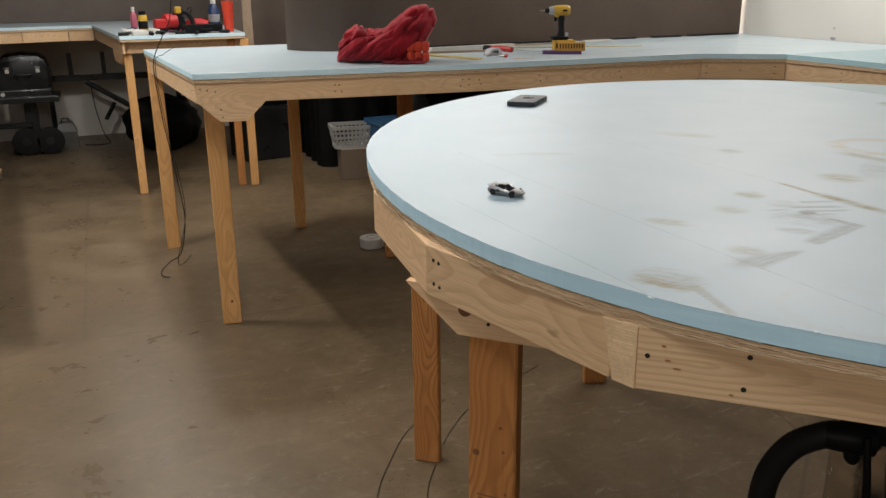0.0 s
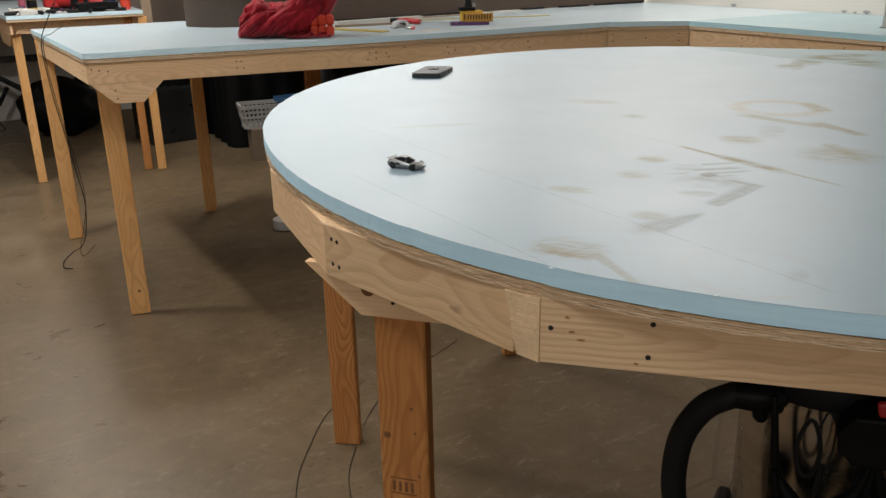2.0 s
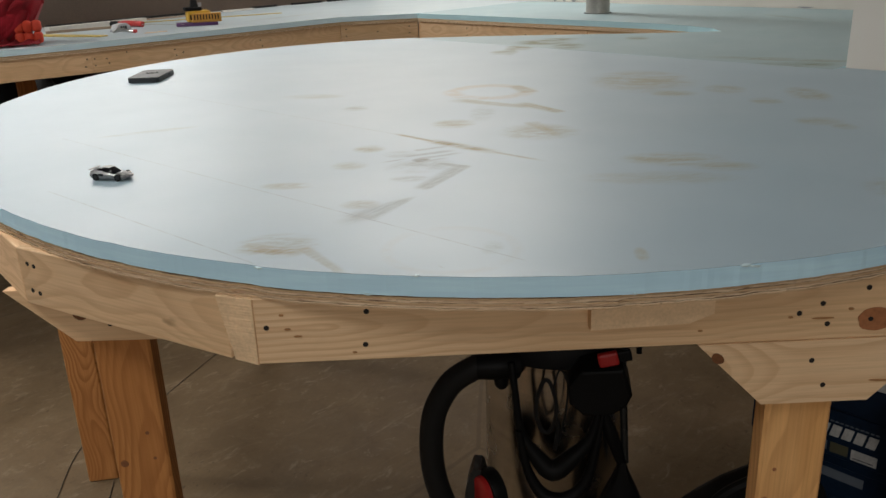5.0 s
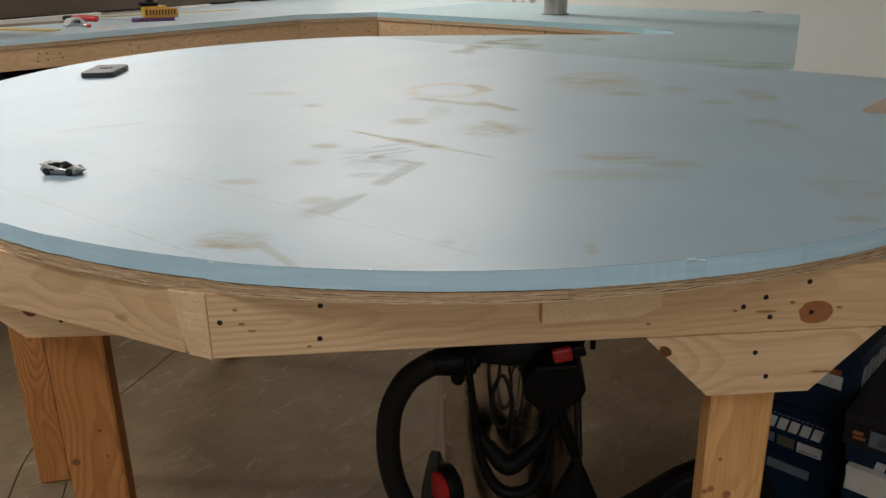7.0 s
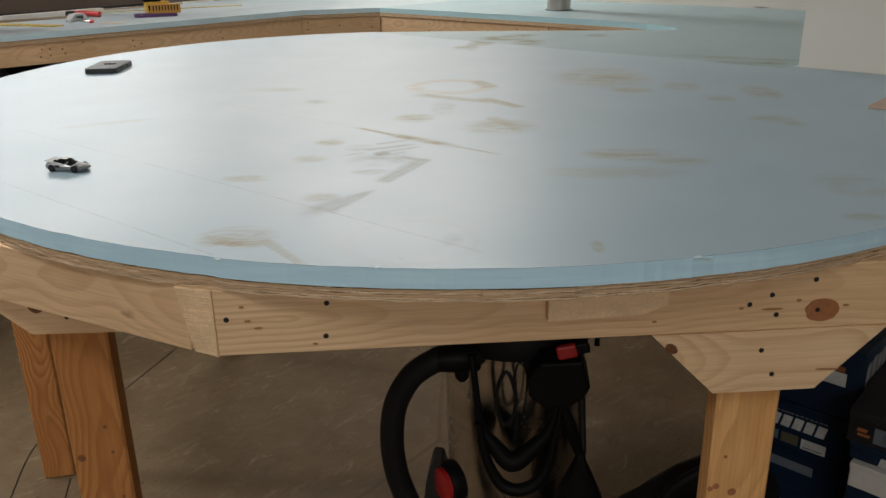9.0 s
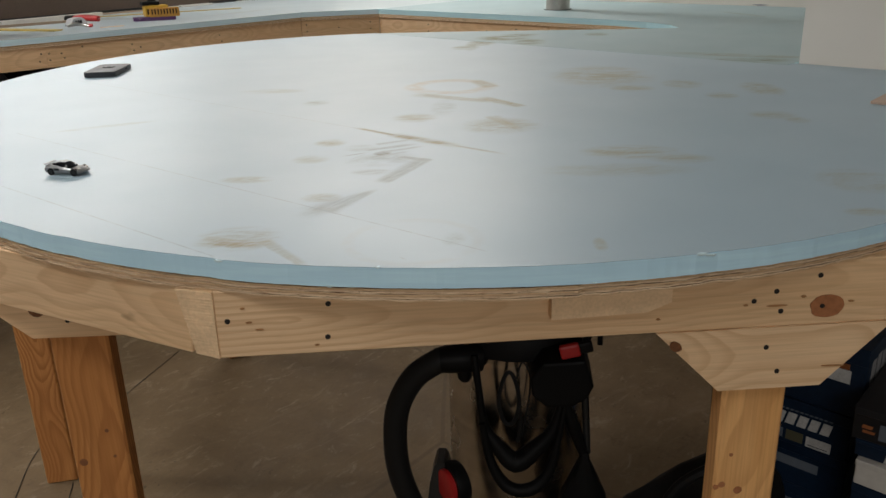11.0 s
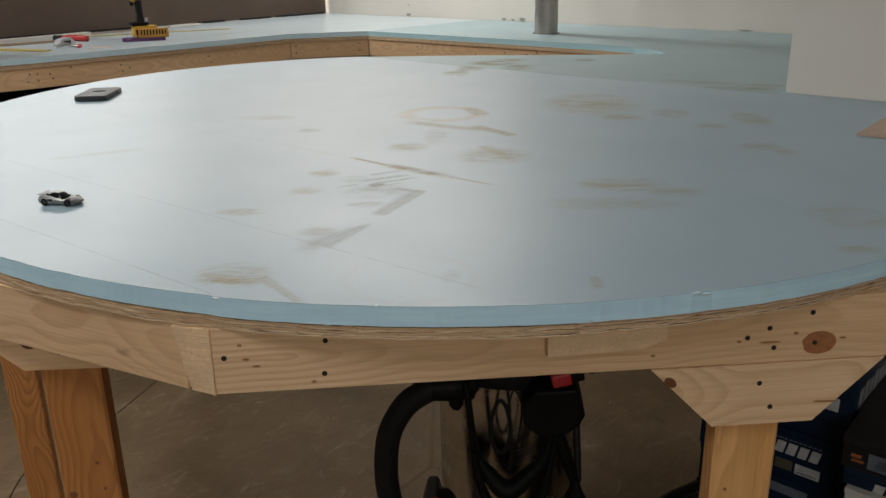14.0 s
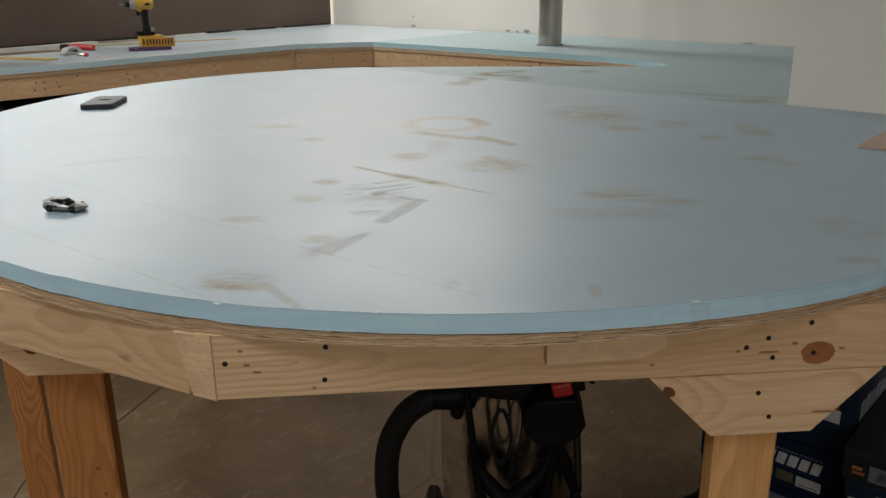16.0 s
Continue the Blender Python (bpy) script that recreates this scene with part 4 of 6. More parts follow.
part("button", box((0.018, 0.002, 0.004), (0.02, -0.046, 0.007), 0.0006), BLACK, phone)


def cloth_material():
    n = Nodes("red cloth", 0.8, 0.0, 0.2)
    v = n.coords()
    weave = n.noise(v, 420, 3)
    col = n.mix(n.span(n.noise(v, 9, 4), 0.3, 0.7), (0.20, 0.005, 0.011), (0.31, 0.009, 0.019))
    n.colour(n.mix(n.span(weave, 0.4, 0.7, 0.0, 0.3), col, (0.13, 0.004, 0.006)))
    n.bsdf.inputs["Sheen Weight"].default_value = 0.1
    return n.bump(weave, 0.3, 0.0008)


CLOTH = cloth_material()


def crumpled_bag(m):
    """A soft cloth bag: a low lump that climbs to a leaning top, in deep folds, with orange contents low on one side."""
    bag = thing("cloth_bag", m, "crumpled red cloth bag with orange contents", "bag")
    keys = [(-0.26, 0.03, 0.03), (-0.245, 0.10, 0.07), (-0.21, 0.15, 0.10), (-0.16, 0.175, 0.125), (-0.09, 0.155, 0.135), (-0.03, 0.165, 0.135), (0.02, 0.205, 0.13), (0.06, 0.245, 0.12), (0.10, 0.262, 0.115), (0.15, 0.265, 0.105), (0.185, 0.25, 0.085), (0.205, 0.20, 0.05)]
    stations, around = 130, 90
    rings = []
    for i in range(stations + 1):
        x = -0.26 + 0.465 * i / stations
        for (x0, h0, d0), (x1, h1, d1) in zip(keys, keys[1:]):
            if x <= x1 + 1e-9:
                break
        f = (x - x0) / (x1 - x0)
        f = f * f * (3 - 2 * f)
        h, d = h0 + (h1 - h0) * f, d0 + (d1 - d0) * f
        ring = []
        for k in range(around):
            a = 2 * math.pi * k / around
            c, s = math.cos(a), math.sin(a)
            y = d * math.copysign(abs(c) ** 0.8, c)
            z = h * (0.5 + 0.5 * math.copysign(abs(s) ** 0.8, s))
            lift = z / h
            rise = min(1.0, max(0.0, (x + 0.02) / 0.16))
            px = x + (0.03 * lift * lift - 0.075 * (1 - lift)) * rise
            fold = 1.0 - abs(noise.noise((px * 9 - z * 13, y * 5 + z * 6, 2.1)))
            fold2 = 1.0 - abs(noise.noise((px * 24 - z * 26, y * 13 + z * 15, 7.7)))
            crush = 1.5 if x < -0.07 else 0.55
            push = 0.012 - 0.030 * math.exp(-9.0 * (1.0 - fold)) - 0.014 * (crush + 0.3) * math.exp(-7.0 * (1.0 - fold2))
            n = Vector((0.3 * c, c, 0.7 * s))
            q = Vector((px, y, z)) + n * push * min(1.0, 0.35 + lift)
            ring.append((q.x, q.y, max(0.0, q.z)))
        rings.append(ring)
    part("cloth", loft(rings), CLOTH, bag, smooth=True)
    # orange bundle showing under the flap
    orange = plain("orange fabric", (0.50, 0.040, 0.014), 0.75)
    for ox in (-0.05, -0.014, 0.022):
        for oz in (0.004, 0.052):
            part("orange_fold", box((0.038, 0.05, 0.050), (ox, -0.025, oz), 0.018, 4), orange, bag, "orange fabric fold", pose(0.135, -0.078, 0.0), smooth=True)
    # hem spread on the table
    bm = bmesh.new()
    grid = [[bm.verts.new((-0.03 + 0.21 * i / 24, -0.09 - 0.075 * j / 6 + 0.008 * math.sin(i * 0.5), 0.005 + (0.022 * (1 - j / 6) + 0.004) * abs(math.sin(i * 0.55 + j * 0.5)))) for j in range(7)] for i in range(25)]
    for i in range(24):
        for j in range(6):
            bm.faces.new((grid[i][j], grid[i + 1][j], grid[i + 1][j + 1], grid[i][j + 1]))
    bmesh.ops.solidify(bm, geom=bm.faces[:], thickness=0.004)
    part("hem", bm, CLOTH, bag, smooth=True)
    return bag


crumpled_bag(pose(1.405, 4.0, T, 0, 0, -22))


def cordless_drill(m):
    """An upright impact driver; x runs from chuck to rear, z up, standing on its battery."""
    d = thing("cordless_drill", m, "yellow and black cordless driver standing on its battery", "cordless drill")
    part("battery", box((0.115, 0.075, 0.055), (-0.035, -0.0375, 0.0), 0.007, 2), YELLOW, d, "yellow battery pack with slots")
    part("battery_top", box((0.085, 0.066, 0.018), (-0.045, -0.033, 0.055), 0.006, 2), BLACK, d)
    for k in range(7):
        part("slot", box((0.008, 0.002, 0.026), (-0.026 + k * 0.014, -0.0385, 0.012), 0.0006), BLACK, d)
    handle = [[(x + dx * w, dy * dp, z) for dx, dy in ((-1, -0.7), (-0.6, -1), (0.6, -1), (1, -0.7), (1, 0.7), (0.6, 1), (-0.6, 1), (-1, 0.7))] for x, w, dp, z in
              ((0.006, 0.020, 0.018, 0.070), (0.006, 0.0145, 0.016, 0.105), (0.005, 0.0145, 0.016, 0.14), (0.004, 0.018, 0.018, 0.180))]
    part("handle", loft(handle), BLACK_SOFT, d, "black rubber grip", smooth=True)
    part("body", rod([(-0.038, 0, 0.207), (-0.032, 0, 0.207), (0.034, 0, 0.207), (0.046, 0, 0.205), (0.050, 0, 0.205)], [0.021, 0.026, 0.028, 0.024, 0.016], 18), YELLOW, d, "yellow motor housing", smooth=True)
    part("gear_case", rod([(-0.063, 0, 0.207), (-0.056, 0, 0.207), (-0.038, 0, 0.207)], [0.015, 0.021, 0.024], 18), GREY, d, "grey metal nose", smooth=True)
    chuck = part("chuck", rod([(-0.086, 0, 0.207), (-0.078, 0, 0.207), (-0.063, 0, 0.207)], [0.008, 0.012, 0.014], 16), BLACK, d, smooth=True)
    part("bit", rod([(-0.112, 0, 0.207), (-0.084, 0, 0.207)], 0.0032, 8), STEEL, chuck)
    part("trigger", box((0.016, 0.014, 0.026), (-0.034, -0.007, 0.152), 0.004, 2), BLACK, d)
    part("guard", box((0.03, 0.03, 0.018), (-0.03, -0.015, 0.172), 0.004, 2), YELLOW, d)
    part("vent", box((0.024, 0.002, 0.010), (0.006, -0.0285, 0.202), 0.0005), BLACK, d)
    part("hook", box((0.016, 0.003, 0.02), (0.022, -0.036, 0.075), 0.001), GREY, d)
    return d


DRILL_AT = (2.388, 4.045)
cordless_drill(pose(*DRILL_AT, T + 0.0165, 0, 0, -18))
pad = thing("purple_case", pose(2.385, 4.015, T, 0, 0, -26), "flat purple plastic case under a yellow bit set", "tool case")
part("base", rounded_slab(0.205, 0.085, 0.016, 0.008, 0.003), PURPLE, pad, smooth=True)
bits = thing("bit_set", pose(2.415, 3.965, T + 0.0165, 0, 0, -26), "yellow bit holder with rows of slots", "bit set")
part("tray", box((0.145, 0.018, 0.045), (-0.0725, -0.012, 0), 0.003), plain("dull amber plastic", (0.42, 0.20, 0.025), 0.5), bits)
for k in range(9):
    part("slot", box((0.006, 0.0012, 0.024), (-0.062 + k * 0.0145, -0.0126, 0.014)), BLACK, bits)


def flat_stick(name, a, b, width, thick, mat, label, category, lift=0.0, tilt=0.0):
    length = math.hypot(b[0] - a[0], b[1] - a[1])
    ob = tagged(part(name, box((length, width, thick), (0, -width / 2, 0), 0.0008), mat, m=frame2(a, b, T + lift)), label, category)
    return ob


def ruled_yellow():
    n = Nodes("yellow rule", 0.5)
    v = n.coords()
    x, y, z = n.split(v)
    tick = n.span(n.maths("FRACT", n.maths("MULTIPLY", x, 1 / 0.0254)), 0.10, 0.06)
    edge = n.span(n.maths("ABSOLUTE", y), 0.004, 0.006)
    col = n.mix(n.span(n.noise(v, 30, 3), 0.3, 0.7), (0.50, 0.37, 0.08), (0.40, 0.28, 0.05))
    n.colour(n.mix(n.maths("MULTIPLY", tick, edge), col, (0.03, 0.03, 0.025)))
    return n.bump(n.noise(v, 200, 2), 0.1, 0.0004)


RULE = ruled_yellow()
flat_stick("yardstick", (1.62, 4.42), (1.845, 3.905), 0.052, 0.006, RULE, "yellow wooden yardstick lying on the foam", "ruler", 0.0)
flat_stick("long_ruler", (2.15, 4.55), (3.07, 4.26), 0.026, 0.004, RULE, "long thin yellow ruler lying on the foam", "ruler")
flat_stick("aluminium_straightedge", (1.80, 4.47), (2.36, 4.55), 0.05, 0.022, PALE, "pale aluminium straightedge lying on the foam", "straightedge")
flat_stick("wooden_batten", (1.75, 4.35), (2.22, 4.30), 0.012, 0.012, PINE_GREY, "thin grey-brown wooden batten", "batten")
flat_stick("dark_batten", (2.0, 4.62), (2.75, 4.66), 0.02, 0.008, PINE_GREY, "thin grey-brown wooden batten by the backdrop", "batten")
flat_stick("white_trim_strip", (2.95, 4.72), (3.18, 4.735), 0.03, 0.01, PALE, "short white trim strip by the backdrop", "trim strip")
# solid black bars draw the shaded gap at the backdrop's foot
for a, b in (((1.9, 4.745), (2.9, 4.80)), ((3.22, 4.815), (3.42, 4.825)), ((3.55, 4.83), (3.80, 4.84)), ((3.86, 4.845), (4.30, 4.865))):
    flat_stick("gap_strip", a, b, 0.02, 0.012, BLACK_SOFT, "black strip drawn for the dark gap under the backdrop", "strip", 0.0)

saw = thing("utility_saw", frame2((2.13, 4.36), (2.40, 3.80), T), "jab saw with a red and black handle", "hand saw")
part("handle", rod(curve_points([(0.0, 0, 0.014), (0.05, 0.003, 0.018), (0.10, 0, 0.016), (0.15, -0.004, 0.014)]), 0.0145, 10), RED, saw, "red handle", smooth=True)
part("grip", rod([(-0.05, 0, 0.014), (0.0, 0, 0.015)], 0.016, 10), BLACK_SOFT, saw, smooth=True)
part("blade", loft([[(x, -w, 0.0118), (x, w, 0.0118), (x, w, 0.0132), (x, -w, 0.0132)] for x, w in ((0.14, 0.013), (0.30, 0.010), (0.40, 0.003))]), STEEL, saw)

pot = thing("grey_tool_head", pose(2.02, 4.11, T, 0, 0, 20) @ Matrix.Scale(0.72, 4), "grey plastic wedge-shaped tool with dark vents", "hand tool")
part("body", loft([[(x, -w, 0), (x, w, 0), (x, w * 0.75, h), (x, -w * 0.75, h)] for x, w, h in ((-0.07, 0.03, 0.012), (-0.04, 0.04, 0.045), (0.03, 0.042, 0.052), (0.07, 0.03, 0.03))]), GREY, pot)
for k in range(3):
    part("vent", box((0.012, 0.004, 0.02), (-0.035 + k * 0.02, -0.0415, 0.015)), BLACK, pot)
clamp = thing("small_clamp", pose(1.975, 3.985, T, 0, 0, -35), "small metal clamp with red tips", "clamp")
part("jaw", rod(curve_points([(-0.045, 0, 0.008), (-0.01, 0.012, 0.012), (0.02, 0.004, 0.010), (0.05, 0.016, 0.007)]), 0.006, 8), STEEL, clamp, smooth=True)
part("jaw", rod(curve_points([(-0.045, -0.018, 0.008), (-0.01, -0.006, 0.02), (0.02, 0.0, 0.010), (0.05, -0.016, 0.007)]), 0.006, 8), STEEL, clamp, smooth=True)
for dy in (0.016, -0.016):
    part("tip", rod([(0.048, dy, 0.007), (0.062, dy, 0.007)], 0.007, 8), RED, clamp, "red tip")
flat_stick("wood_chip", (2.02, 3.86), (2.13, 3.85), 0.01, 0.003, PINE_PALE, "sliver of pale wood", "wood chip")

card = tagged(part("card_sheet", box((0.28, 0.22, 0.006), bevel=0.0008), CARD, m=pose(2.059, 0.288, T, 0, 0, 1.5)), "flat piece of brown card lying on the foam", "card sheet")


# ---- under the round table ----
def shop_vacuum(m):
    """A steel-drum wet and dry vacuum: hose and thin black loops go round the drum."""
    v = thing("shop_vacuum", m, "shop vacuum with a steel drum, black lid and black hose", "vacuum cleaner")
    part("drum", lathe([(0.150, 0.13), (0.165, 0.15), (0.168, 0.705), (0.172, 0.72), (0.160, 0.723)], 48), DRUM, v, "shiny steel drum", smooth=True)
    part("lid", lathe([(0.172, 0.720), (0.180, 0.724), (0.182, 0.75), (0.172, 0.78), (0.12, 0.84), (0.10, 0.88), (0.02, 0.89)], 36), BLACK, v, "black plastic lid", smooth=True)
    part("base", lathe([(0.19, 0.06), (0.20, 0.08), (0.19, 0.13), (0.15, 0.15)], 32), BLACK, v, "black plastic base", smooth=True)
    for a in (190, 250, 330, 70):
        x, y = 0.215 * math.cos(radians(a)), 0.215 * math.sin(radians(a))
        foot = part("caster", rod([(x, y, 0.05), (x, y, 0.10)], 0.016, 10), BLACK, v, smooth=True)
        part("wheel", rod([(x - 0.011, y, 0.027), (x + 0.011, y, 0.027)], 0.027, 16), BLACK_SOFT, foot, smooth=True)
    return v


def drum_steel():
    n = Nodes("polished drum steel", 0.2, 1.0)
    v = n.coords()
    streak = n.noise(n.scaled(v, (3, 3, 60)), 1.0, 3)
    n.colour(n.mix(n.span(streak, 0.3, 0.7), (0.66, 0.61, 0.55), (0.78, 0.73, 0.67)))
    n.rough(n.span(n.noise(v, 12, 4), 0.3, 0.75, 0.14, 0.30))
    return n.bump(streak, 0.03, 0.0005)


DRUM = drum_steel()
VX, VY = 1.60, 1.085
vac = shop_vacuum(pose(VX, VY, 0, 0, 0, -52.25))


def corrugated(points, radius, pitch=0.011):
    """A ribbed hose along a line."""
    line = [Vector(p) for p in points]
    total, out, radii, gone = 0.0, [], [], 0.0
    for a, b in zip(line, line[1:]):
        seg = (b - a).length
        while gone <= total + seg:
            out.append(a.lerp(b, (gone - total) / max(seg, 1e-6)))
            radii.append(radius * (1.0 if len(out) % 2 else 0.955))
            gone += pitch / 2
        total += seg
    return rod(out, radii, 14)


VAC_BLACK = plain("worn black plastic", (0.004, 0.0042, 0.0045), 0.5, spec=0.14)


def vac_rod(name, points, radius, mat, label="", steps=6, sides=12):
    """A bar on the vacuum; radii given point by point are spread along the curve."""
    line = curve_points(points, steps)
    if isinstance(radius, (list, tuple)):
        top = len(radius) - 1
        spread = []
        for i in range(len(line)):
            f = i / (len(line) - 1) * top
            k = min(int(f), top - 1)
            spread.append(radius[k] + (radius[k + 1] - radius[k]) * (f - k))
        radius = spread
    return part(name, rod(line, radius, sides), mat, vac, label, smooth=True)


part("hose", corrugated(curve_points([(-0.150, -0.165, 0.728), (-0.180, -0.17, 0.716), (-0.231, -0.17, 0.676), (-0.270, -0.17, 0.600), (-0.281, -0.17, 0.505), (-0.274, -0.17, 0.423),
                                      (-0.252, -0.17, 0.347), (-0.20, -0.19, 0.24), (-0.11, -0.24, 0.10), (0.02, -0.27, 0.045), (0.22, -0.22, 0.040)]), 0.0285), BLACK_SOFT, vac, "thick black ribbed hose", smooth=True)
cuff = vac_rod("hose_cuff", [(-0.085, -0.15, 0.722), (-0.125, -0.165, 0.724), (-0.170, -0.17, 0.722)], [0.034, 0.033, 0.029], VAC_BLACK, "black hose cuff", 4, 16)
part("release_knob", rod([(-0.118, -0.17, 0.700), (-0.116, -0.175, 0.682), (-0.116, -0.175, 0.674)], [0.018, 0.016, 0.010], 14), VAC_BLACK, cuff, smooth=True)
vac_rod("strap", [(-0.094, -0.19, 0.745), (-0.086, -0.20, 0.684), (-0.073, -0.205, 0.583), (-0.043, -0.21, 0.530), (-0.003, -0.215, 0.492), (0.041, -0.21, 0.525), (0.079, -0.205, 0.572), (0.097, -0.20, 0.640)],
        [0.008, 0.008, 0.010, 0.017, 0.025, 0.020, 0.013, 0.007], VAC_BLACK, "black carrying loop")
vac_rod("strap", [(-0.077, -0.215, 0.590), (-0.056, -0.22, 0.490), (-0.020, -0.225, 0.432), (0.032, -0.225, 0.428), (0.071, -0.22, 0.472), (0.091, -0.215, 0.556), (0.104, -0.21, 0.640)],
        [0.008, 0.011, 0.015, 0.016, 0.012, 0.008, 0.006], VAC_BLACK, "black carrying loop")
# a thin black oval and two thin black lines before the drum
drum_loop = [(-0.018 + 0.0225 * math.cos(a) * (1.0 - 0.30 * max(0.0, math.sin(a))), -0.195, 0.642 + 0.066 * math.sin(a)) for a in (k * math.pi / 14 for k in range(29))]
part("power_cord", rod(drum_loop, 0.0048, 8, caps=False), BLACK_SOFT, vac, smooth=True)
vac_rod("power_cord", [(0.006, -0.195, 0.610), (0.008, -0.195, 0.585), (0.002, -0.198, 0.535)], 0.0045, BLACK_SOFT, "", 4, 8)
vac_rod("power_cord", [(-0.002, -0.19, 0.690), (0.0105, -0.19, 0.730), (0.027, -0.19, 0.700), (0.0255, -0.19, 0.637), (0.010, -0.195, 0.545)], 0.0022, BLACK_SOFT, "", 5, 7)
block = [(0.027, 0.702), (0.054, 0.742), (0.141, 0.750), (0.161, 0.688), (0.150, 0.662), (0.120, 0.640), (0.061, 0.637), (0.031, 0.664)]
port_bm = prism(block, 0.0, 0.12, 0.006)
part("motor_port", port_bm, VAC_BLACK, vac, "black faceted motor port", Matrix(((1, 0, 0, 0), (0, 0, -1, -0.125), (0, 1, 0, 0.014), (0, 0, 0, 1))))
latch = part("latch", box((0.042, 0.016, 0.030), (-0.021, -0.008, -0.015), 0.006, 2), RED, vac, "red latch", pose(0.108, -0.248, 0.790, 0, -14, 0))
part("hinge", box((0.030, 0.014, 0.024), (0.018, -0.004, -0.012), 0.004, 2), VAC_BLACK, latch)
vac_rod("wand", [(0.143, -0.17, 0.76), (0.150, -0.18, 0.63), (0.157, -0.19, 0.505)], 0.0085, DARK_METAL, "dark metal extension tube", 3)
vac_rod("wand", [(0.104, -0.20, 0.640), (0.124, -0.20, 0.58), (0.149, -0.20, 0.508)], [0.009, 0.016, 0.010], VAC_BLACK, "black extension wand", 4)
part("floor_nozzle", loft([[(0.151 + dx * w + 0.004 * (0.51 - z), -0.20 + dy * d, z) for dx, dy in ((-1, -0.6), (-0.7, -1), (0.7, -1), (1, -0.6), (1, 0.6), (0.7, 1), (-0.7, 1), (-1, 0.6))]
                           for z, w, d in ((0.515, 0.008, 0.010), (0.490, 0.013, 0.016), (0.440, 0.034, 0.020), (0.395, 0.052, 0.022), (0.30, 0.060, 0.024), (0.285, 0.056, 0.022))]), VAC_BLACK, vac, "black flared floor nozzle", smooth=True)
part("hook_pin", rod([(0.178, -0.16, 0.80), (0.178, -0.17, 0.765)], 0.006, 8), VAC_BLACK, vac, smooth=True)
drain = part("drain_housing", loft([[(-0.172 + dx * w, -0.19 + dy * 0.03, z) for dx, dy in ((-1, -1), (1, -1), (1, 1), (-1, 1))] for z, w in ((0.36, 0.034), (0.43, 0.026), (0.478, 0.014), (0.486, 0.008))]), DARK_METAL, vac, "dark grey drain housing")
disc = Vector((-0.81, -0.58, 0.0))
hub_at = Vector((-0.146, -0.226, 0.436))
part("drain_ring", rod([hub_at - disc * 0.022, hub_at, hub_at + disc * 0.010], [0.050, 0.053, 0.049], 26), VAC_BLACK, vac, smooth=True)
part("drain_cap", rod([hub_at + disc * 0.008, hub_at + disc * 0.019, hub_at + disc * 0.022], [0.040, 0.039, 0.034], 24), RED, vac, "red round drain cap", smooth=True)
tool_bag = thing("black_tool_bag", pose(1.70, 0.63, 0, 0, 0, -50), "black soft tool bag on the floor", "tool bag")
bm = box((0.34, 0.20, 0.45), (-0.17, -0.10, 0), 0.03, 3)
bmesh.ops.subdivide_edges(bm, edges=bm.edges, cuts=4, use_grid_fill=True)
for vert in bm.verts:
    vert.co += 0.03 * Vector((noise.noise(vert.co * 11), noise.noise(vert.co * 11 + Vector((5, 0, 0))), 0.8 * noise.noise(vert.co * 14) if vert.co.z > 0.2 else 0))
    vert.co.z -= 0.10 * max(0.0, -vert.co.x / 0.17) * vert.co.z / 0.4
part("body", bm, BLACK_SOFT, tool_bag, smooth=True)
part("carry_handle", rod(curve_points([(-0.10, 0, 0.35), (-0.05, 0, 0.44), (0.05, 0, 0.49), (0.12, 0, 0.43)]), 0.012, 8), BLACK_SOFT, tool_bag, smooth=True)


def card_box(m, size, mat, label, bars=(), side_bars=()):
    """A printed carton; bars are (x, z, width, height, material) on its front."""
    b = thing("carton", m, label, "box", "stacked cartons under the table")
    part("body", box(size, (0, 0, 0), 0.002), mat, b)
    part("lid", box((size[0] + 0.003, size[1] + 0.003, size[2] * 0.24), (-0.0015, -0.0015, size[2] * 0.765), 0.0015), mat, b)
    for x, z, w, h, ink in bars:
        bm = box((w, 0.0012, h), (x, -0.0024, z))
        for vert in bm.verts:
            vert.co.x += (vert.co.z - z) * (0.22 if w < 0.03 else 0.0)
        part("print_bar", bm, ink, b)
    for y, z, w, h, ink in side_bars:
        part("print_bar", box((0.0012, w, h), (size[0] + 0.0008, y, z)), ink, b)
    return b


def carton_at(u, v, z, size, mat, label, bars=(), side_bars=(), turn=0.0):
    return card_box(pose(u, v, z, 0, 0, -90 + turn), size, mat, label, bars, side_bars)


BLUE_LABEL = "dark blue printed carton with white lettering bars"
WALL_BOX = (0.33, 0.46, 0.112)
zz = 0.0
for k, turn in enumerate((1.0, -0.6, 0.8, -0.4)):
    carton_at(1.965 + 0.004 * (k % 2), 0.745, zz, WALL_BOX, BLUE_DARK, BLUE_LABEL, [(0.17, 0.05, 0.1, 0.024, PRINT_GREY)], turn=turn)
    zz += 0.1125
carton_at(1.955, 0.745, zz, (0.33, 0.46, 0.118), BLUE_DARK, "dark blue carton with bold white lettering bars",
          [(0.158 + k * 0.0265, 0.054, 0.0205, 0.030, PRINT_WHITE) for k in range(5)] + [(0.150 + k * 0.011, 0.0905, 0.007, 0.004, PRINT_GREY) for k in range(13)] + [(0.237, 0.010, 0.056, 0.026, PRINT_WHITE), (0.242, 0.014, 0.044, 0.003, BLUE_DARK), (0.145, 0.014, 0.038, 0.024, PRINT_GREY), (0.19, 0.012, 0.040, 0.026, PRINT_OLIVE)], turn=0.5)
zz += 0.1185
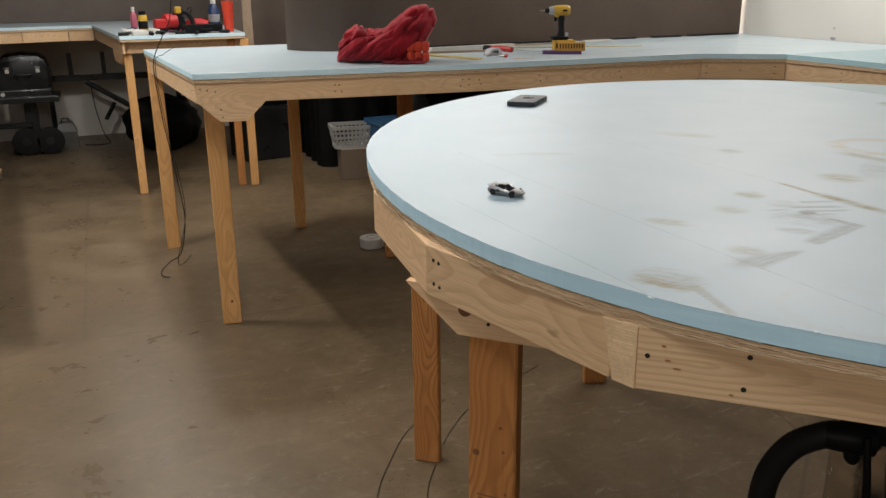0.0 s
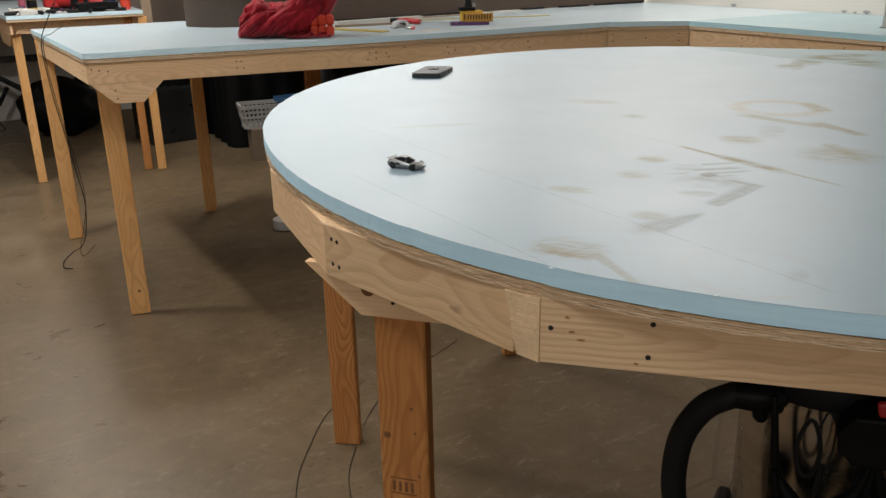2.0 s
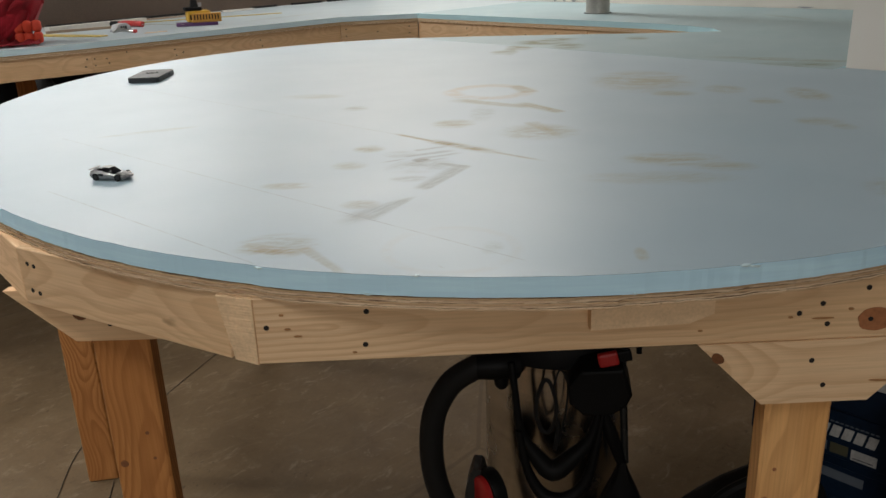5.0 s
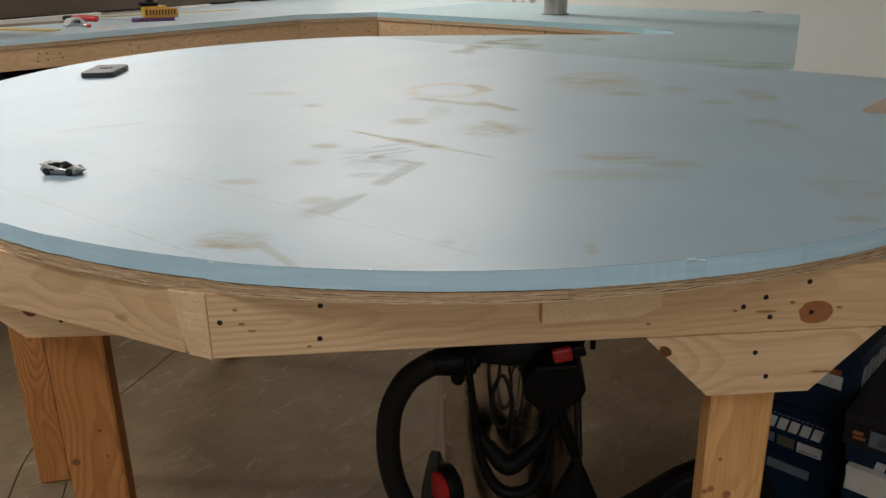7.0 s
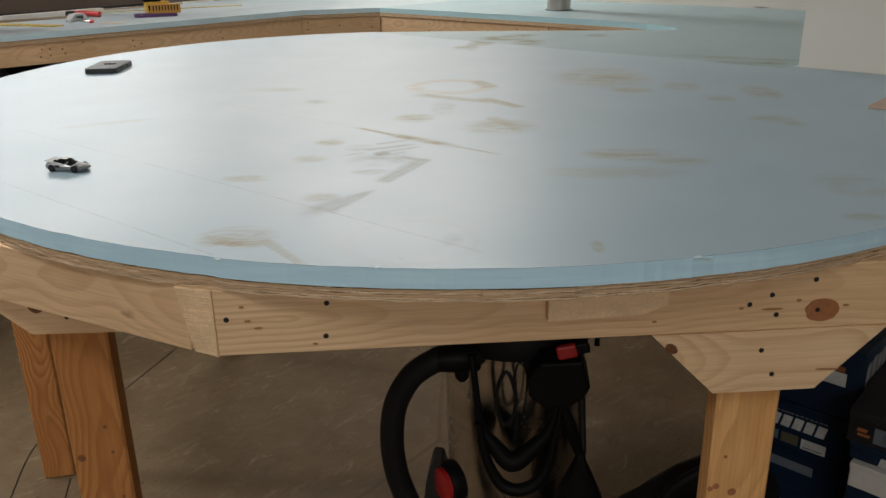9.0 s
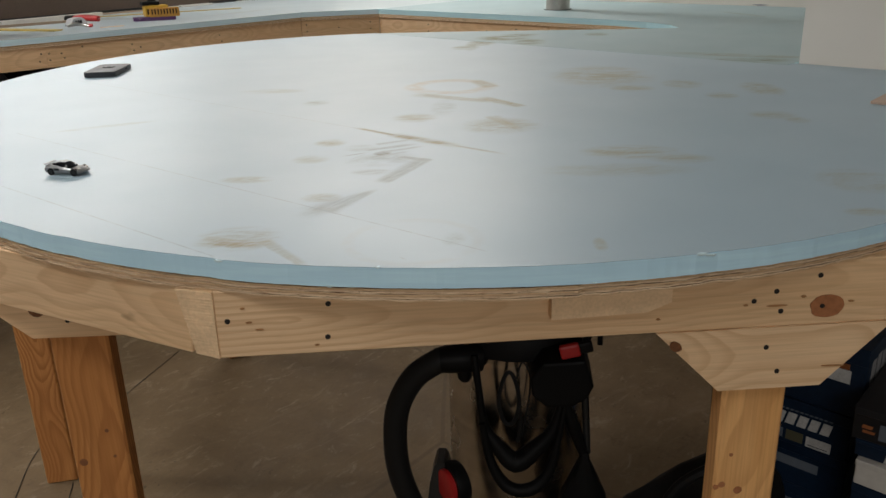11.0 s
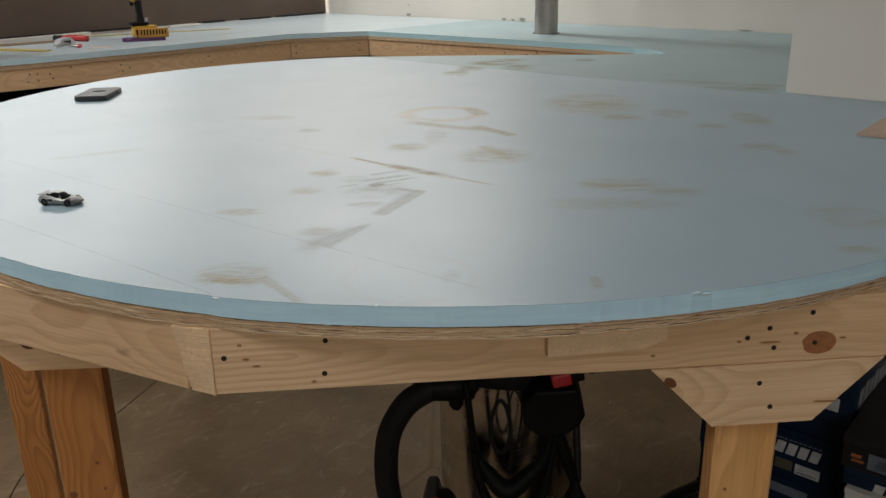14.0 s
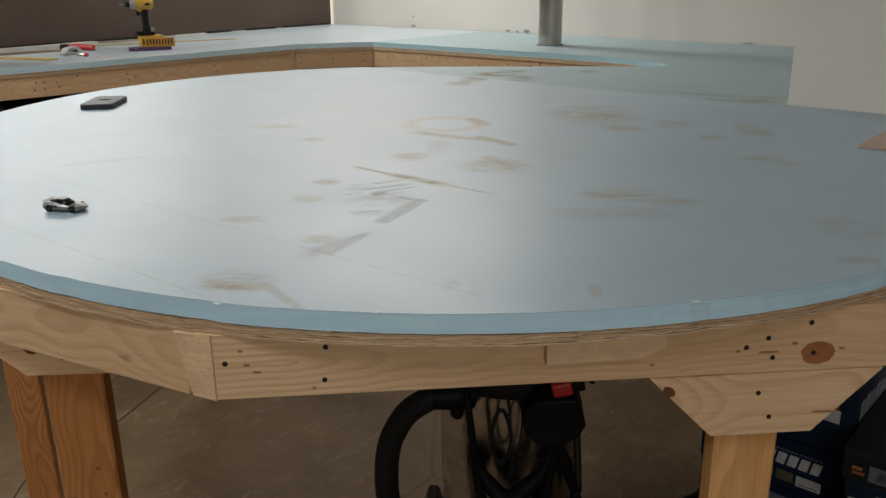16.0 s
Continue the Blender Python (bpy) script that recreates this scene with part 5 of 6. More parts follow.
carton_at(1.965, 0.735, zz, (0.33, 0.46, 0.170), BLUE_DARK, BLUE_LABEL, [(0.24, 0.080, 0.06, 0.032, PRINT_WHITE), (0.25, 0.113, 0.045, 0.014, PRINT_ORANGE), (0.10, 0.055, 0.05, 0.02, PRINT_GREY)],
          [(0.03 + 0.034 * k, 0.055 + 0.005 * (k % 2), 0.025, 0.080, PRINT_PALE) for k in range(10)], turn=-0.7)
# the darker pile nearer the table's edge
BLACK_CARD = plain("black printed card", (0.012, 0.012, 0.014), 0.5, vary=0.3, spec=0.3)
PALE_CARD = plain("pale grey card", (0.55, 0.53, 0.49), 0.65)
zz = 0.0
for k in range(4):
    carton_at(1.845 + 0.01 * (k % 2), 0.372, zz, (0.30, 0.36, 0.122), BLACK_CARD if k < 3 else BLUE_DARK,
              "black printed carton with small orange print", [(0.05, 0.04, 0.035, 0.030, PRINT_ORANGE), (0.12, 0.03, 0.05, 0.04, PRINT_GREY)], turn=(2, -3, 1, -2)[k])
    zz += 0.1225
carton_at(1.838, 0.368, zz, (0.29, 0.34, 0.058), PALE_CARD, "pale grey carton on the dark pile", (), turn=-1.5)
zz += 0.0585
carton_at(1.852, 0.378, zz, (0.29, 0.34, 0.040), BLUE_DARK, "shallow dark blue carton with white lettering bars", [(0.058 + 0.026 * k, 0.003, 0.020, 0.020, PRINT_WHITE) for k in range(4)], turn=1.0)
zz += 0.0405
carton_at(1.850, 0.389, zz, (0.29, 0.34, 0.075), BLACK_CARD, "black printed carton with small orange print",
          [(0.018, 0.030, 0.020, 0.008, PRINT_ORANGE), (0.020, 0.020, 0.024, 0.006, PRINT_ORANGE), (0.052, 0.012, 0.052, 0.036, PRINT_GREY), (0.066, 0.018, 0.024, 0.022, PRINT_OLIVE)], turn=2.0)


# ---- far tables and what stands about them ----
def far_table():
    t = thing("far_layout_table", pose(0.7, 7.5, 0), "far homemade pine table topped with pale blue foam", "table")
    inv = local(t, Matrix())
    plan = [(0.245, 6.93), (1.19, 6.97), (1.22, 8.3), (1.22, 9.98), (-6.0, 9.98), (-6.0, 8.6), (-2.4, 8.62), (-0.55, 8.95), (-0.15, 9.05), (0.07, 9.0)]
    part("foam_top", prism(plan, -FOAM_T, 0, 0.0015), FOAM_LEFT, t, "pale blue foam board", inv @ pose(0, 0, T))
    part("plywood_deck", prism([(x, y + 0.004) for x, y in plan], APRON, T - FOAM_T - 0.0006), PLY, t, "", inv)
    for a, b, high, mat in (((0.27, 7.005), (1.17, 7.045), 0.089, PINE), ((0.085, 8.98), (0.258, 6.96), 0.089, PINE), ((-0.15, 9.065), (0.075, 9.015), 0.10, PINE),
                            ((-0.55, 8.965), (-0.155, 9.065), 0.10, PINE), ((-0.83, 8.915), (-0.555, 8.965), 0.10, PINE_PALE), ((-2.4, 8.63), (-0.835, 8.915), 0.10, PINE), ((-6.0, 8.61), (-2.405, 8.63), 0.10, PINE)):
        apron_board(t, a, b, APRON, high=high, mat=mat).matrix_local = inv @ frame2(a, b, APRON - high)
    gus = gusset(t, (0.200, 7.62), (0.247, 7.0), APRON - 0.0895, 1.03, 0.09, PINE)
    gus.matrix_local = inv @ frame2((0.200, 7.62), (0.247, 7.0), 1.03)
    for a, b, mat in (((0.262, 7.03), (0.325, 7.03), PINE_LIGHT_LEG), ((1.055, 7.02), (1.115, 7.02), PINE_LEG), ((1.15, 6.985), (1.215, 6.975), PINE_LIGHT_LEG), ((-3.0, 9.2), (-2.91, 9.2), PINE_LEG)):
        leg_post(t, a, b, APRON - 0.003, mat=mat, pre=inv)
    leg_post(t, (1.19, 7.0), (1.262, 7.0), 2.3, mat=PINE_GREY, name="upright_post", foot=APRON - 0.09, pre=inv)
    return t


def wing_table():
    """The arm of the far layout that comes forward along the aisle."""
    t = thing("wing_layout_table", pose(-1.3, 7.0, 0), "narrow arm of the far pine table topped with pale blue foam", "table")
    inv = local(t, Matrix())
    plan = [(-0.875, 8.60), (-1.75, 8.60), (-1.55, 4.3), (-0.50, 4.3)]
    part("foam_top", prism(plan, -FOAM_T, 0, 0.0015), FOAM_LEFT, t, "pale blue foam board", inv @ pose(0, 0, T))
    part("plywood_deck", prism(plan, APRON, T - FOAM_T - 0.0006), PLY, t, "", inv)
    for a, b in (((-0.515, 4.31), (-0.885, 8.59)), ((-1.54, 4.32), (-0.53, 4.32))):
        apron_board(t, a, b, APRON, mat=PINE).matrix_local = inv @ frame2(a, b, APRON - 0.089)
    for a, b in (((-0.86, 4.42), (-0.77, 4.42)), ((-1.50, 4.42), (-1.41, 4.42))):
        leg_post(t, a, b, APRON - 0.003, mat=PINE_LEG, pre=inv)
    return t


far_table()
wing_table()
tagged(part("backdrop_panel", box((7.88, 0.012, 1.3), (-6.0, 9.95, T + 0.003), 0.001), HARDBOARD), "flat brown hardboard backdrop behind the far table", "backdrop panel")
tagged(part("backdrop_panel", box((0.65, 0.012, 1.45), (1.24, 8.2, 1.0), 0.001), HARDBOARD), "brown hardboard panel closing the corner beside the far table", "backdrop panel")
tagged(part("backdrop_panel", box((0.012, 2.5, 1.45), (1.9, 7.41, 1.0), 0.001), HARDBOARD), "brown hardboard panel standing behind the far table", "backdrop panel")
# added out of view to stop the rear lamp lighting the far floor
tagged(part("backdrop_panel", box((0.012, 2.42, 1.15), (1.925, 4.95, T - 0.02), 0.001), HARDBOARD), "unseen hardboard panel added to keep lamp light off the floor", "backdrop panel")
tagged(part("backdrop_panel", box((2.4, 0.012, 1.45), (1.9, 7.39, 1.0), 0.001), HARDBOARD), "brown hardboard panel standing behind the long table", "backdrop panel")

# added black screen: stands in for the unlit depth behind the tables
bm = bmesh.new()
screen_line = []
for (xa, ya), (xb, yb), steps in (((1.24, 8.17), (1.87, 8.17), 16), ((1.87, 8.17), (1.87, 7.38), 20), ((1.87, 7.38), (4.3, 7.38), 60)):
    for k in range(steps):
        f, ripple = k / steps, 0.022 * math.sin(len(screen_line) * 1.1)
        screen_line.append((xa + (xb - xa) * f + (ripple if xa == xb else 0.0), ya + (yb - ya) * f + (ripple if ya == yb else 0.0)))
hung = [[bm.verts.new((x, y, z)) for x, y in screen_line] for z in (0.01, 1.06)]
for k in range(len(screen_line) - 1):
    bm.faces.new((hung[0][k], hung[0][k + 1], hung[1][k + 1], hung[1][k]))
bmesh.ops.solidify(bm, geom=bm.faces[:], thickness=0.004)
tagged(part("black_curtain", bm, BLACK_SOFT, smooth=True), "black screen added for the unlit dark behind the long table", "curtain")

# clutter on the far table
cup = thing("plastic_cup", pose(1.10, 7.17, T), "tall red plastic cup on the far table", "cup")
part("wall", lathe([(0.034, 0.0), (0.036, 0.004), (0.048, 0.235), (0.050, 0.24), (0.046, 0.24), (0.034, 0.01)], 28), ORANGE_RED, cup, smooth=True)
can = thing("yellow_can", pose(0.435, 7.10, T), "small yellow can with a dark cap", "can")
part("body", lathe([(0.033, 0), (0.035, 0.004), (0.035, 0.135), (0.030, 0.148)], 24), YELLOW, can, smooth=True)
part("cap", lathe([(0.026, 0.148), (0.026, 0.175), (0.022, 0.178)], 18), BLACK, can, smooth=True)
bottle = thing("pink_bottle", pose(0.385, 7.45, T) @ Matrix.Diagonal((0.65, 0.65, 0.80, 1)), "pink plastic bottle with a white cap", "bottle")
part("body", lathe([(0.036, 0), (0.040, 0.01), (0.040, 0.16), (0.030, 0.19), (0.018, 0.205)], 22), PINK, bottle, smooth=True)
part("cap", lathe([(0.020, 0.205), (0.020, 0.245), (0.016, 0.25)], 16), PALE, bottle, smooth=True)
spray = thing("blue_bottle", pose(1.02, 7.42, T), "dark blue bottle with a white cap", "bottle")
part("body", lathe([(0.042, 0), (0.046, 0.01), (0.046, 0.17), (0.02, 0.215)], 22), NAVY, spray, smooth=True)
part("cap", lathe([(0.022, 0.215), (0.022, 0.26)], 14), PALE, spray, smooth=True)
part("label", lathe([(0.0462, 0.07), (0.0468, 0.072), (0.0468, 0.13), (0.0462, 0.132)], 22), PRINT_PALE, spray, "pale printed label", smooth=True)
part("label", lathe([(0.0352, 0.045), (0.0358, 0.047), (0.0358, 0.10), (0.0352, 0.102)], 22), BLACK, can, "dark printed label", smooth=True)
case = thing("black_case", pose(0.88, 7.12, T, 0, 0, 6), "flat black plastic tool case", "tool case")
part("shell", rounded_slab(0.30, 0.16, 0.065, 0.02, 0.012), BLACK, case, smooth=True)
part("carry_handle", rod(curve_points([(-0.05, -0.08, 0.03), (-0.03, -0.11, 0.03), (0.03, -0.11, 0.03), (0.05, -0.08, 0.03)]), 0.008, 8), BLACK, case, smooth=True)
red_tool = thing("red_power_tool", pose(0.70, 7.34, T, 0, 0, 15), "red power tool with a yellow top", "power tool")
part("motor", rod([(-0.10, 0, 0.085), (-0.09, 0, 0.085), (0.0, 0, 0.085), (0.01, 0, 0.085)], [0.045, 0.06, 0.06, 0.045], 18), RED, red_tool, "red motor housing", smooth=True)
part("base_plate", box((0.24, 0.13, 0.012), (-0.10, -0.065, 0.0), 0.004), DARK_METAL, red_tool)
part("blade_guard", rod([(0.0, -0.03, 0.075), (0.0, 0.03, 0.075)], 0.072, 22), BLACK, red_tool, smooth=True)
part("grip", rod(curve_points([(0.02, 0, 0.10), (0.06, 0, 0.16), (0.12, 0, 0.13), (0.15, 0, 0.05)]), [0.018] * 19, 10), BLACK_SOFT, red_tool, smooth=True)
part("switch_cover", box((0.05, 0.045, 0.055), (0.0, -0.022, 0.145), 0.012, 2), YELLOW, red_tool, "yellow cover")
second_tool = thing("red_power_tool", pose(0.90, 7.42, T, 0, 0, -30), "red and black power tool lying on its side", "power tool")
part("body", rod([(-0.12, 0, 0.05), (-0.10, 0, 0.05), (0.02, 0, 0.055), (0.08, 0, 0.05)], [0.03, 0.045, 0.048, 0.03], 14), RED, second_tool, smooth=True)
part("nose", rod([(0.07, 0, 0.05), (0.13, 0, 0.045)], [0.028, 0.014], 12), BLACK, second_tool, smooth=True)
part("grip", rod([(-0.06, 0, 0.05), (-0.09, 0.09, 0.035), (-0.10, 0.14, 0.03)], [0.022, 0.02, 0.026], 10), BLACK_SOFT, second_tool, smooth=True)
coil = [(0.80 + 0.05 * math.cos(a), 7.45 + 0.04 * math.sin(a), T + 0.16 + 0.03 * math.sin(2.3 * a)) for a in (k * math.pi / 10 for k in range(34))]
tagged(part("tool_lead", rod(coil, 0.004, 6), BLACK_SOFT, smooth=True), "black tool lead coiled over the red tools", "cable")
red_box = thing("red_box", pose(0.58, 7.30, T, 0, 0, 10), "small bright red tool box", "box")
part("body", box((0.11, 0.08, 0.08), (-0.055, -0.04, 0.03), 0.02, 3), RED, red_box)
part("base", box((0.14, 0.10, 0.03), (-0.07, -0.05, 0), 0.004), BLACK, red_box)
for k, (x, y, turn, mat, label) in enumerate(((0.34, 7.25, 30, PALE, "pale blue-white crumpled wrapper"), (0.42, 7.32, -20, PINK, "pink and white packet"), (0.36, 7.38, 70, NAVY, "dark blue packet"), (0.50, 7.20, 15, PALE, "pale glove"), (0.40, 7.02, 10, PALE, "small white tube"))):
    bm = box((0.12, 0.06, 0.035), (-0.06, -0.03, 0), 0.008, 2)
    bmesh.ops.subdivide_edges(bm, edges=bm.edges, cuts=2, use_grid_fill=True)
    for vert in bm.verts:
        vert.co += Vector((0, 0, 0.018)) * noise.noise(vert.co * 40 + Vector((k, 0, 0))) * (1 if vert.co.z > 0.005 else 0)
    tagged(part("packet", bm, mat, m=pose(x, y, T, 0, 0, turn), smooth=True), label + " on the far table", "packet", "packets on the far table")
for k in range(22):
    x, y, turn = 0.32 + 0.034 * k, 7.02 + 0.06 * ((k * 7) % 5), (k * 53) % 180
    ob = thing("hand_tool", pose(x, y, T, 0, 0, turn), "steel hand tool with a dark grip", "hand tool", "hand tools on the far table")
    part("shaft", rod([(0, 0, 0.008), (0.10, 0, 0.008)], 0.004, 8), STEEL, ob, smooth=True)
    part("grip", rod([(-0.08, 0, 0.012), (-0.02, 0, 0.012), (0, 0, 0.010)], [0.014, 0.016, 0.009], 10), (BLACK_SOFT, DARK_METAL, RED, BLACK, PURPLE)[k % 5], ob, smooth=True)


def kettle_grill(m):
    """A small gas grill on a pedestal cart: rounded hood with two bright catches, tray, cross bar, wheel."""
    g = thing("barbecue_grill", m, "black barbecue grill with a shiny hood on a wheeled stand", "barbecue grill")
    ring = [(-0.23, 0.0), (-0.245, 0.10), (-0.235, 0.20), (-0.205, 0.285), (-0.15, 0.325), (0.0, 0.34), (0.15, 0.325), (0.205, 0.285), (0.235, 0.20), (0.245, 0.10), (0.23, 0.0)]
    hood = part("hood", loft([[(x * f, y, 0.66 + z * h) for x, z in ring] for y, f, h in ((-0.20, 0.90, 0.84), (-0.185, 0.97, 0.95), (-0.12, 1.0, 1.0), (0.12, 1.0, 1.0), (0.19, 0.96, 0.94))]), GLOSS_BLACK, g, "glossy black hood", smooth=True)
    part("firebox", box((0.47, 0.38, 0.10), (-0.235, -0.19, 0.56), 0.02, 2), DARK_METAL, g)
    for x in (-0.135, 0.135):
        catch = part("catch", box((0.036, 0.018, 0.040), (x - 0.018, -0.222, 0.815), 0.006, 2), PALE, g, "bright steel catch")
        part("catch_plate", box((0.050, 0.006, 0.014), (x - 0.025, -0.214, 0.860), 0.003), STEEL, catch)
    part("hood_handle", rod(curve_points([(-0.07, -0.21, 0.80), (-0.06, -0.245, 0.80), (0.06, -0.245, 0.80), (0.07, -0.21, 0.80)]), 0.011, 10), DARK_METAL, g, smooth=True)
    part("tray", box((0.68, 0.42, 0.035), (-0.38, -0.24, 0.555), 0.012, 2), DARK_METAL, g, "dark folding tray")
    part("tray_lip", box((0.66, 0.012, 0.05), (-0.37, -0.252, 0.53), 0.004), DARK_METAL, g)
    part("control_knob", rod([(-0.20, -0.255, 0.62), (-0.20, -0.215, 0.62)], 0.018, 14), PALE, g, "grey control knob", smooth=True)
    part("pedestal", box((0.12, 0.12, 0.50), (-0.05, -0.06, 0.06), 0.01), DARK_METAL, g)
    part("foot", box((0.44, 0.10, 0.05), (-0.20, -0.08, 0.01), 0.008), DARK_METAL, g)
    part("cross_bar", box((0.34, 0.05, 0.05), (-0.33, -0.10, 0.27), 0.006), DARK_METAL, g)
    for x in (-0.06, 0.15):
        wheel = part("wheel", rod([(x, -0.17, 0.135), (x, -0.165, 0.135), (x, -0.125, 0.135), (x, -0.12, 0.135)], [0.115, 0.135, 0.135, 0.115], 26), BLACK_SOFT, g, smooth=True)
        part("hub", rod([(x, -0.176, 0.135), (x, -0.16, 0.135)], 0.04, 14), DARK_METAL, wheel)
    return g


GLOSS_BLACK = plain("glossy black enamel", (0.008, 0.009, 0.010), 0.28)
kettle_grill(pose(-0.61, 9.35, 0))
crate = thing("grey_steel_box", pose(-0.31, 9.55, 0), "scuffed grey steel box with a carrying grip by the white wall", "metal box")
part("body", loft([[(sx * w, sy * d, z) for sx, sy in ((-1, -1), (1, -1), (1, 1), (-1, 1))] for z, w, d in ((0.0, 0.105, 0.09), (0.17, 0.100, 0.085), (0.255, 0.066, 0.06), (0.262, 0.06, 0.05))]), plain("scuffed grey steel", (0.11, 0.105, 0.095), 0.5, 0.3, 50, 0.3), crate)
part("carry_handle", rod(curve_points([(-0.035, 0, 0.258), (-0.03, 0, 0.295), (0.03, 0, 0.295), (0.035, 0, 0.258)]), 0.007, 8), DARK_METAL, crate, smooth=True)
rack = thing("steel_rack", pose(0.15, 9.85, 0), "black steel rack frame with a diagonal brace", "rack")
part("rail", box((1.35, 0.05, 0.065), (-0.60, -0.025, 0.645), 0.004), DARK_METAL, rack)
for x in (-0.37, -0.04):
    part("stub_post", box((0.045, 0.045, 0.24), (x, -0.02, 0.70), 0.004), DARK_METAL, rack)
part("brace", rod([(-0.22, -0.03, 0.64), (0.20, -0.05, 0.36), (0.45, -0.06, 0.19)], 0.028, 8), DARK_METAL, rack)
part("brace", rod([(0.05, -0.02, 0.40), (-0.06, -0.02, 0.22)], 0.022, 8), DARK_METAL, rack)
for x in (-0.60, 0.70):
    part("post", box((0.05, 0.05, 0.71), (x, -0.025, 0.0), 0.004), DARK_METAL, rack)
heap = thing("black_refuse_sack", pose(0.62, 9.0, 0), "full black refuse sack slumped under the far table", "sack")
bm = bmesh.new()
bmesh.ops.create_icosphere(bm, subdivisions=4, radius=1.0)
for vert in bm.verts:
    q = vert.co.copy()
    vert.co = Vector((q.x * 0.37, q.y * 0.30, 0.27 + q.z * 0.28)) + 0.05 * q * noise.noise(q * 3.0)
    vert.co.z = max(0.0, vert.co.z)
part("film", bm, BLACK, heap, smooth=True)


def laundry_basket(m):
    """A shallow slotted basket: rim, arched slats, solid lower band."""
    b = thing("laundry_basket", m, "white slotted plastic basket standing on a brown carton", "basket")

    def hoop(z0, z1, w, d, thick):
        outline = []
        for cx, cy, a0 in ((w - 0.04, d - 0.04, 0), (-w + 0.04, d - 0.04, 90), (-w + 0.04, -d + 0.04, 180), (w - 0.04, -d + 0.04, 270)):
            outline += [(cx, cy, radians(a0 + 18 * k)) for k in range(6)]
        rings = []
        for r, z in ((0.04, z0), (0.04, z1), (0.04 - thick, z1), (0.04 - thick, z0), (0.04, z0)):
            rings.append([(cx + r * math.cos(a), cy + r * math.sin(a), z) for cx, cy, a in outline])
        bm = bmesh.new()
        rows = [[bm.verts.new(p) for p in ring] for ring in rings[:4]]
        count = len(rows[0])
        for a, c in zip(rows, rows[1:] + rows[:1]):
            for k in range(count):
                bm.faces.new((a[k], a[(k + 1) % count], c[(k + 1) % count], c[k]))
        return bm

    part("rim", hoop(0.165, 0.195, 0.175, 0.135, 0.018), BASKET, b)
    part("waist_band", hoop(0.085, 0.105, 0.160, 0.122, 0.010), BASKET, b)
    part("lower_band", hoop(0.0, 0.030, 0.148, 0.112, 0.010), BASKET, b)
    part("bottom", box((0.27, 0.20, 0.006), (-0.135, -0.10, 0.002)), BASKET, b)
    for k in range(9):
        f = -0.88 + 1.76 * k / 8
        for y in (-1, 1):
            part("slat", loft([[(f * w + dx * 0.0075, y * (d - 0.004) + dy * 0.003, z) for dx, dy in ((-1, -1), (1, -1), (1, 1), (-1, 1))] for z, w, d in ((0.025, 0.145, 0.108), (0.09, 0.157, 0.119), (0.17, 0.168, 0.130))]), BASKET, b)
    for k in range(5):
        f = -0.8 + 1.6 * k / 4
        for x in (-1, 1):
            part("slat", loft([[(x * (w - 0.004) + dx * 0.003, f * d + dy * 0.0075, z) for dx, dy in ((-1, -1), (1, -1), (1, 1), (-1, 1))] for z, w, d in ((0.025, 0.145, 0.108), (0.09, 0.157, 0.119), (0.17, 0.171, 0.130))]), BASKET, b)
    return b


BASKET = plain("white plastic", (0.33, 0.32, 0.30), 0.5)
stand_box = thing("brown_carton", pose(2.055, 6.95, 0, 0, 0, -8), "plain brown carton with a closed lid on the floor", "box")
part("body", box((0.27, 0.26, 0.262), (-0.135, -0.13, 0.0), 0.003), plain("dull brown card", (0.17, 0.12, 0.08), 0.8), stand_box)
part("flap", box((0.272, 0.128, 0.004), (-0.136, -0.131, 0.2625), 0.001), CARD, stand_box)
part("flap", box((0.272, 0.128, 0.004), (-0.136, 0.003, 0.2625), 0.001), CARD, stand_box)
laundry_basket(pose(2.02, 6.95, 0.267, 0, 0, -6))
bluetub = thing("blue_tub", pose(2.36, 6.75, 0, 0, 0, 8), "blue plastic tub with dark clothes", "tub")
part("body", loft([[(sx * w, sy * d, z) for sx, sy in ((-1, -1), (1, -1), (1, 1), (-1, 1))] for z, w, d in ((0.0, 0.15, 0.13), (0.47, 0.19, 0.16), (0.48, 0.205, 0.18), (0.515, 0.205, 0.18))]), BLUE, bluetub)
shoe_box = thing("black_crate", pose(2.17, 6.55, 0, 0, 0, -12), "small black plastic crate on the floor", "crate")
part("body", loft([[(sx * w, sy * d, z) for sx, sy in ((-1, -1), (1, -1), (1, 1), (-1, 1))] for z, w, d in ((0.0, 0.075, 0.12), (0.15, 0.085, 0.13), (0.155, 0.092, 0.138), (0.175, 0.092, 0.138))]), BLACK, shoe_box)
# storage boxes; the one at (1.5, 8.2) stands in for bare floor shadow
for k, (x, y, z, s) in enumerate(((2.75, 6.2, 0.0, 0.34), (2.9, 6.7, 0.0, 0.22), (3.0, 6.0, 0.0, 0.36), (1.5, 8.2, 0.0, 0.45), (3.4, 5.6, 0.0, 0.40))):
    bm = box((s * 1.2, s, s * 1.1), (-s * 0.6, -s / 2, 0), 0.015, 2)
    tagged(part("storage_box", bm, (DARK_METAL, BLACK, plain("dark brown card", (0.06, 0.04, 0.028), 0.7))[k % 3], m=pose(x, y, z, 0, 0, (k * 37) % 40 - 20)), "dark storage box under the table, the rearmost standing in for shadow", "box", "boxes under the long table")
# timber offcuts on the floor
for x, y, turn, mat, label in ((1.66, 4.70, -12, PINE_LEG, "short brown timber offcut on the floor"),):
    tagged(part("timber_offcut", box((0.16, 0.09, 0.06), (-0.08, -0.045, 0), 0.004), mat, m=pose(x, y, 0, 0, 0, turn)), label, "timber offcut")

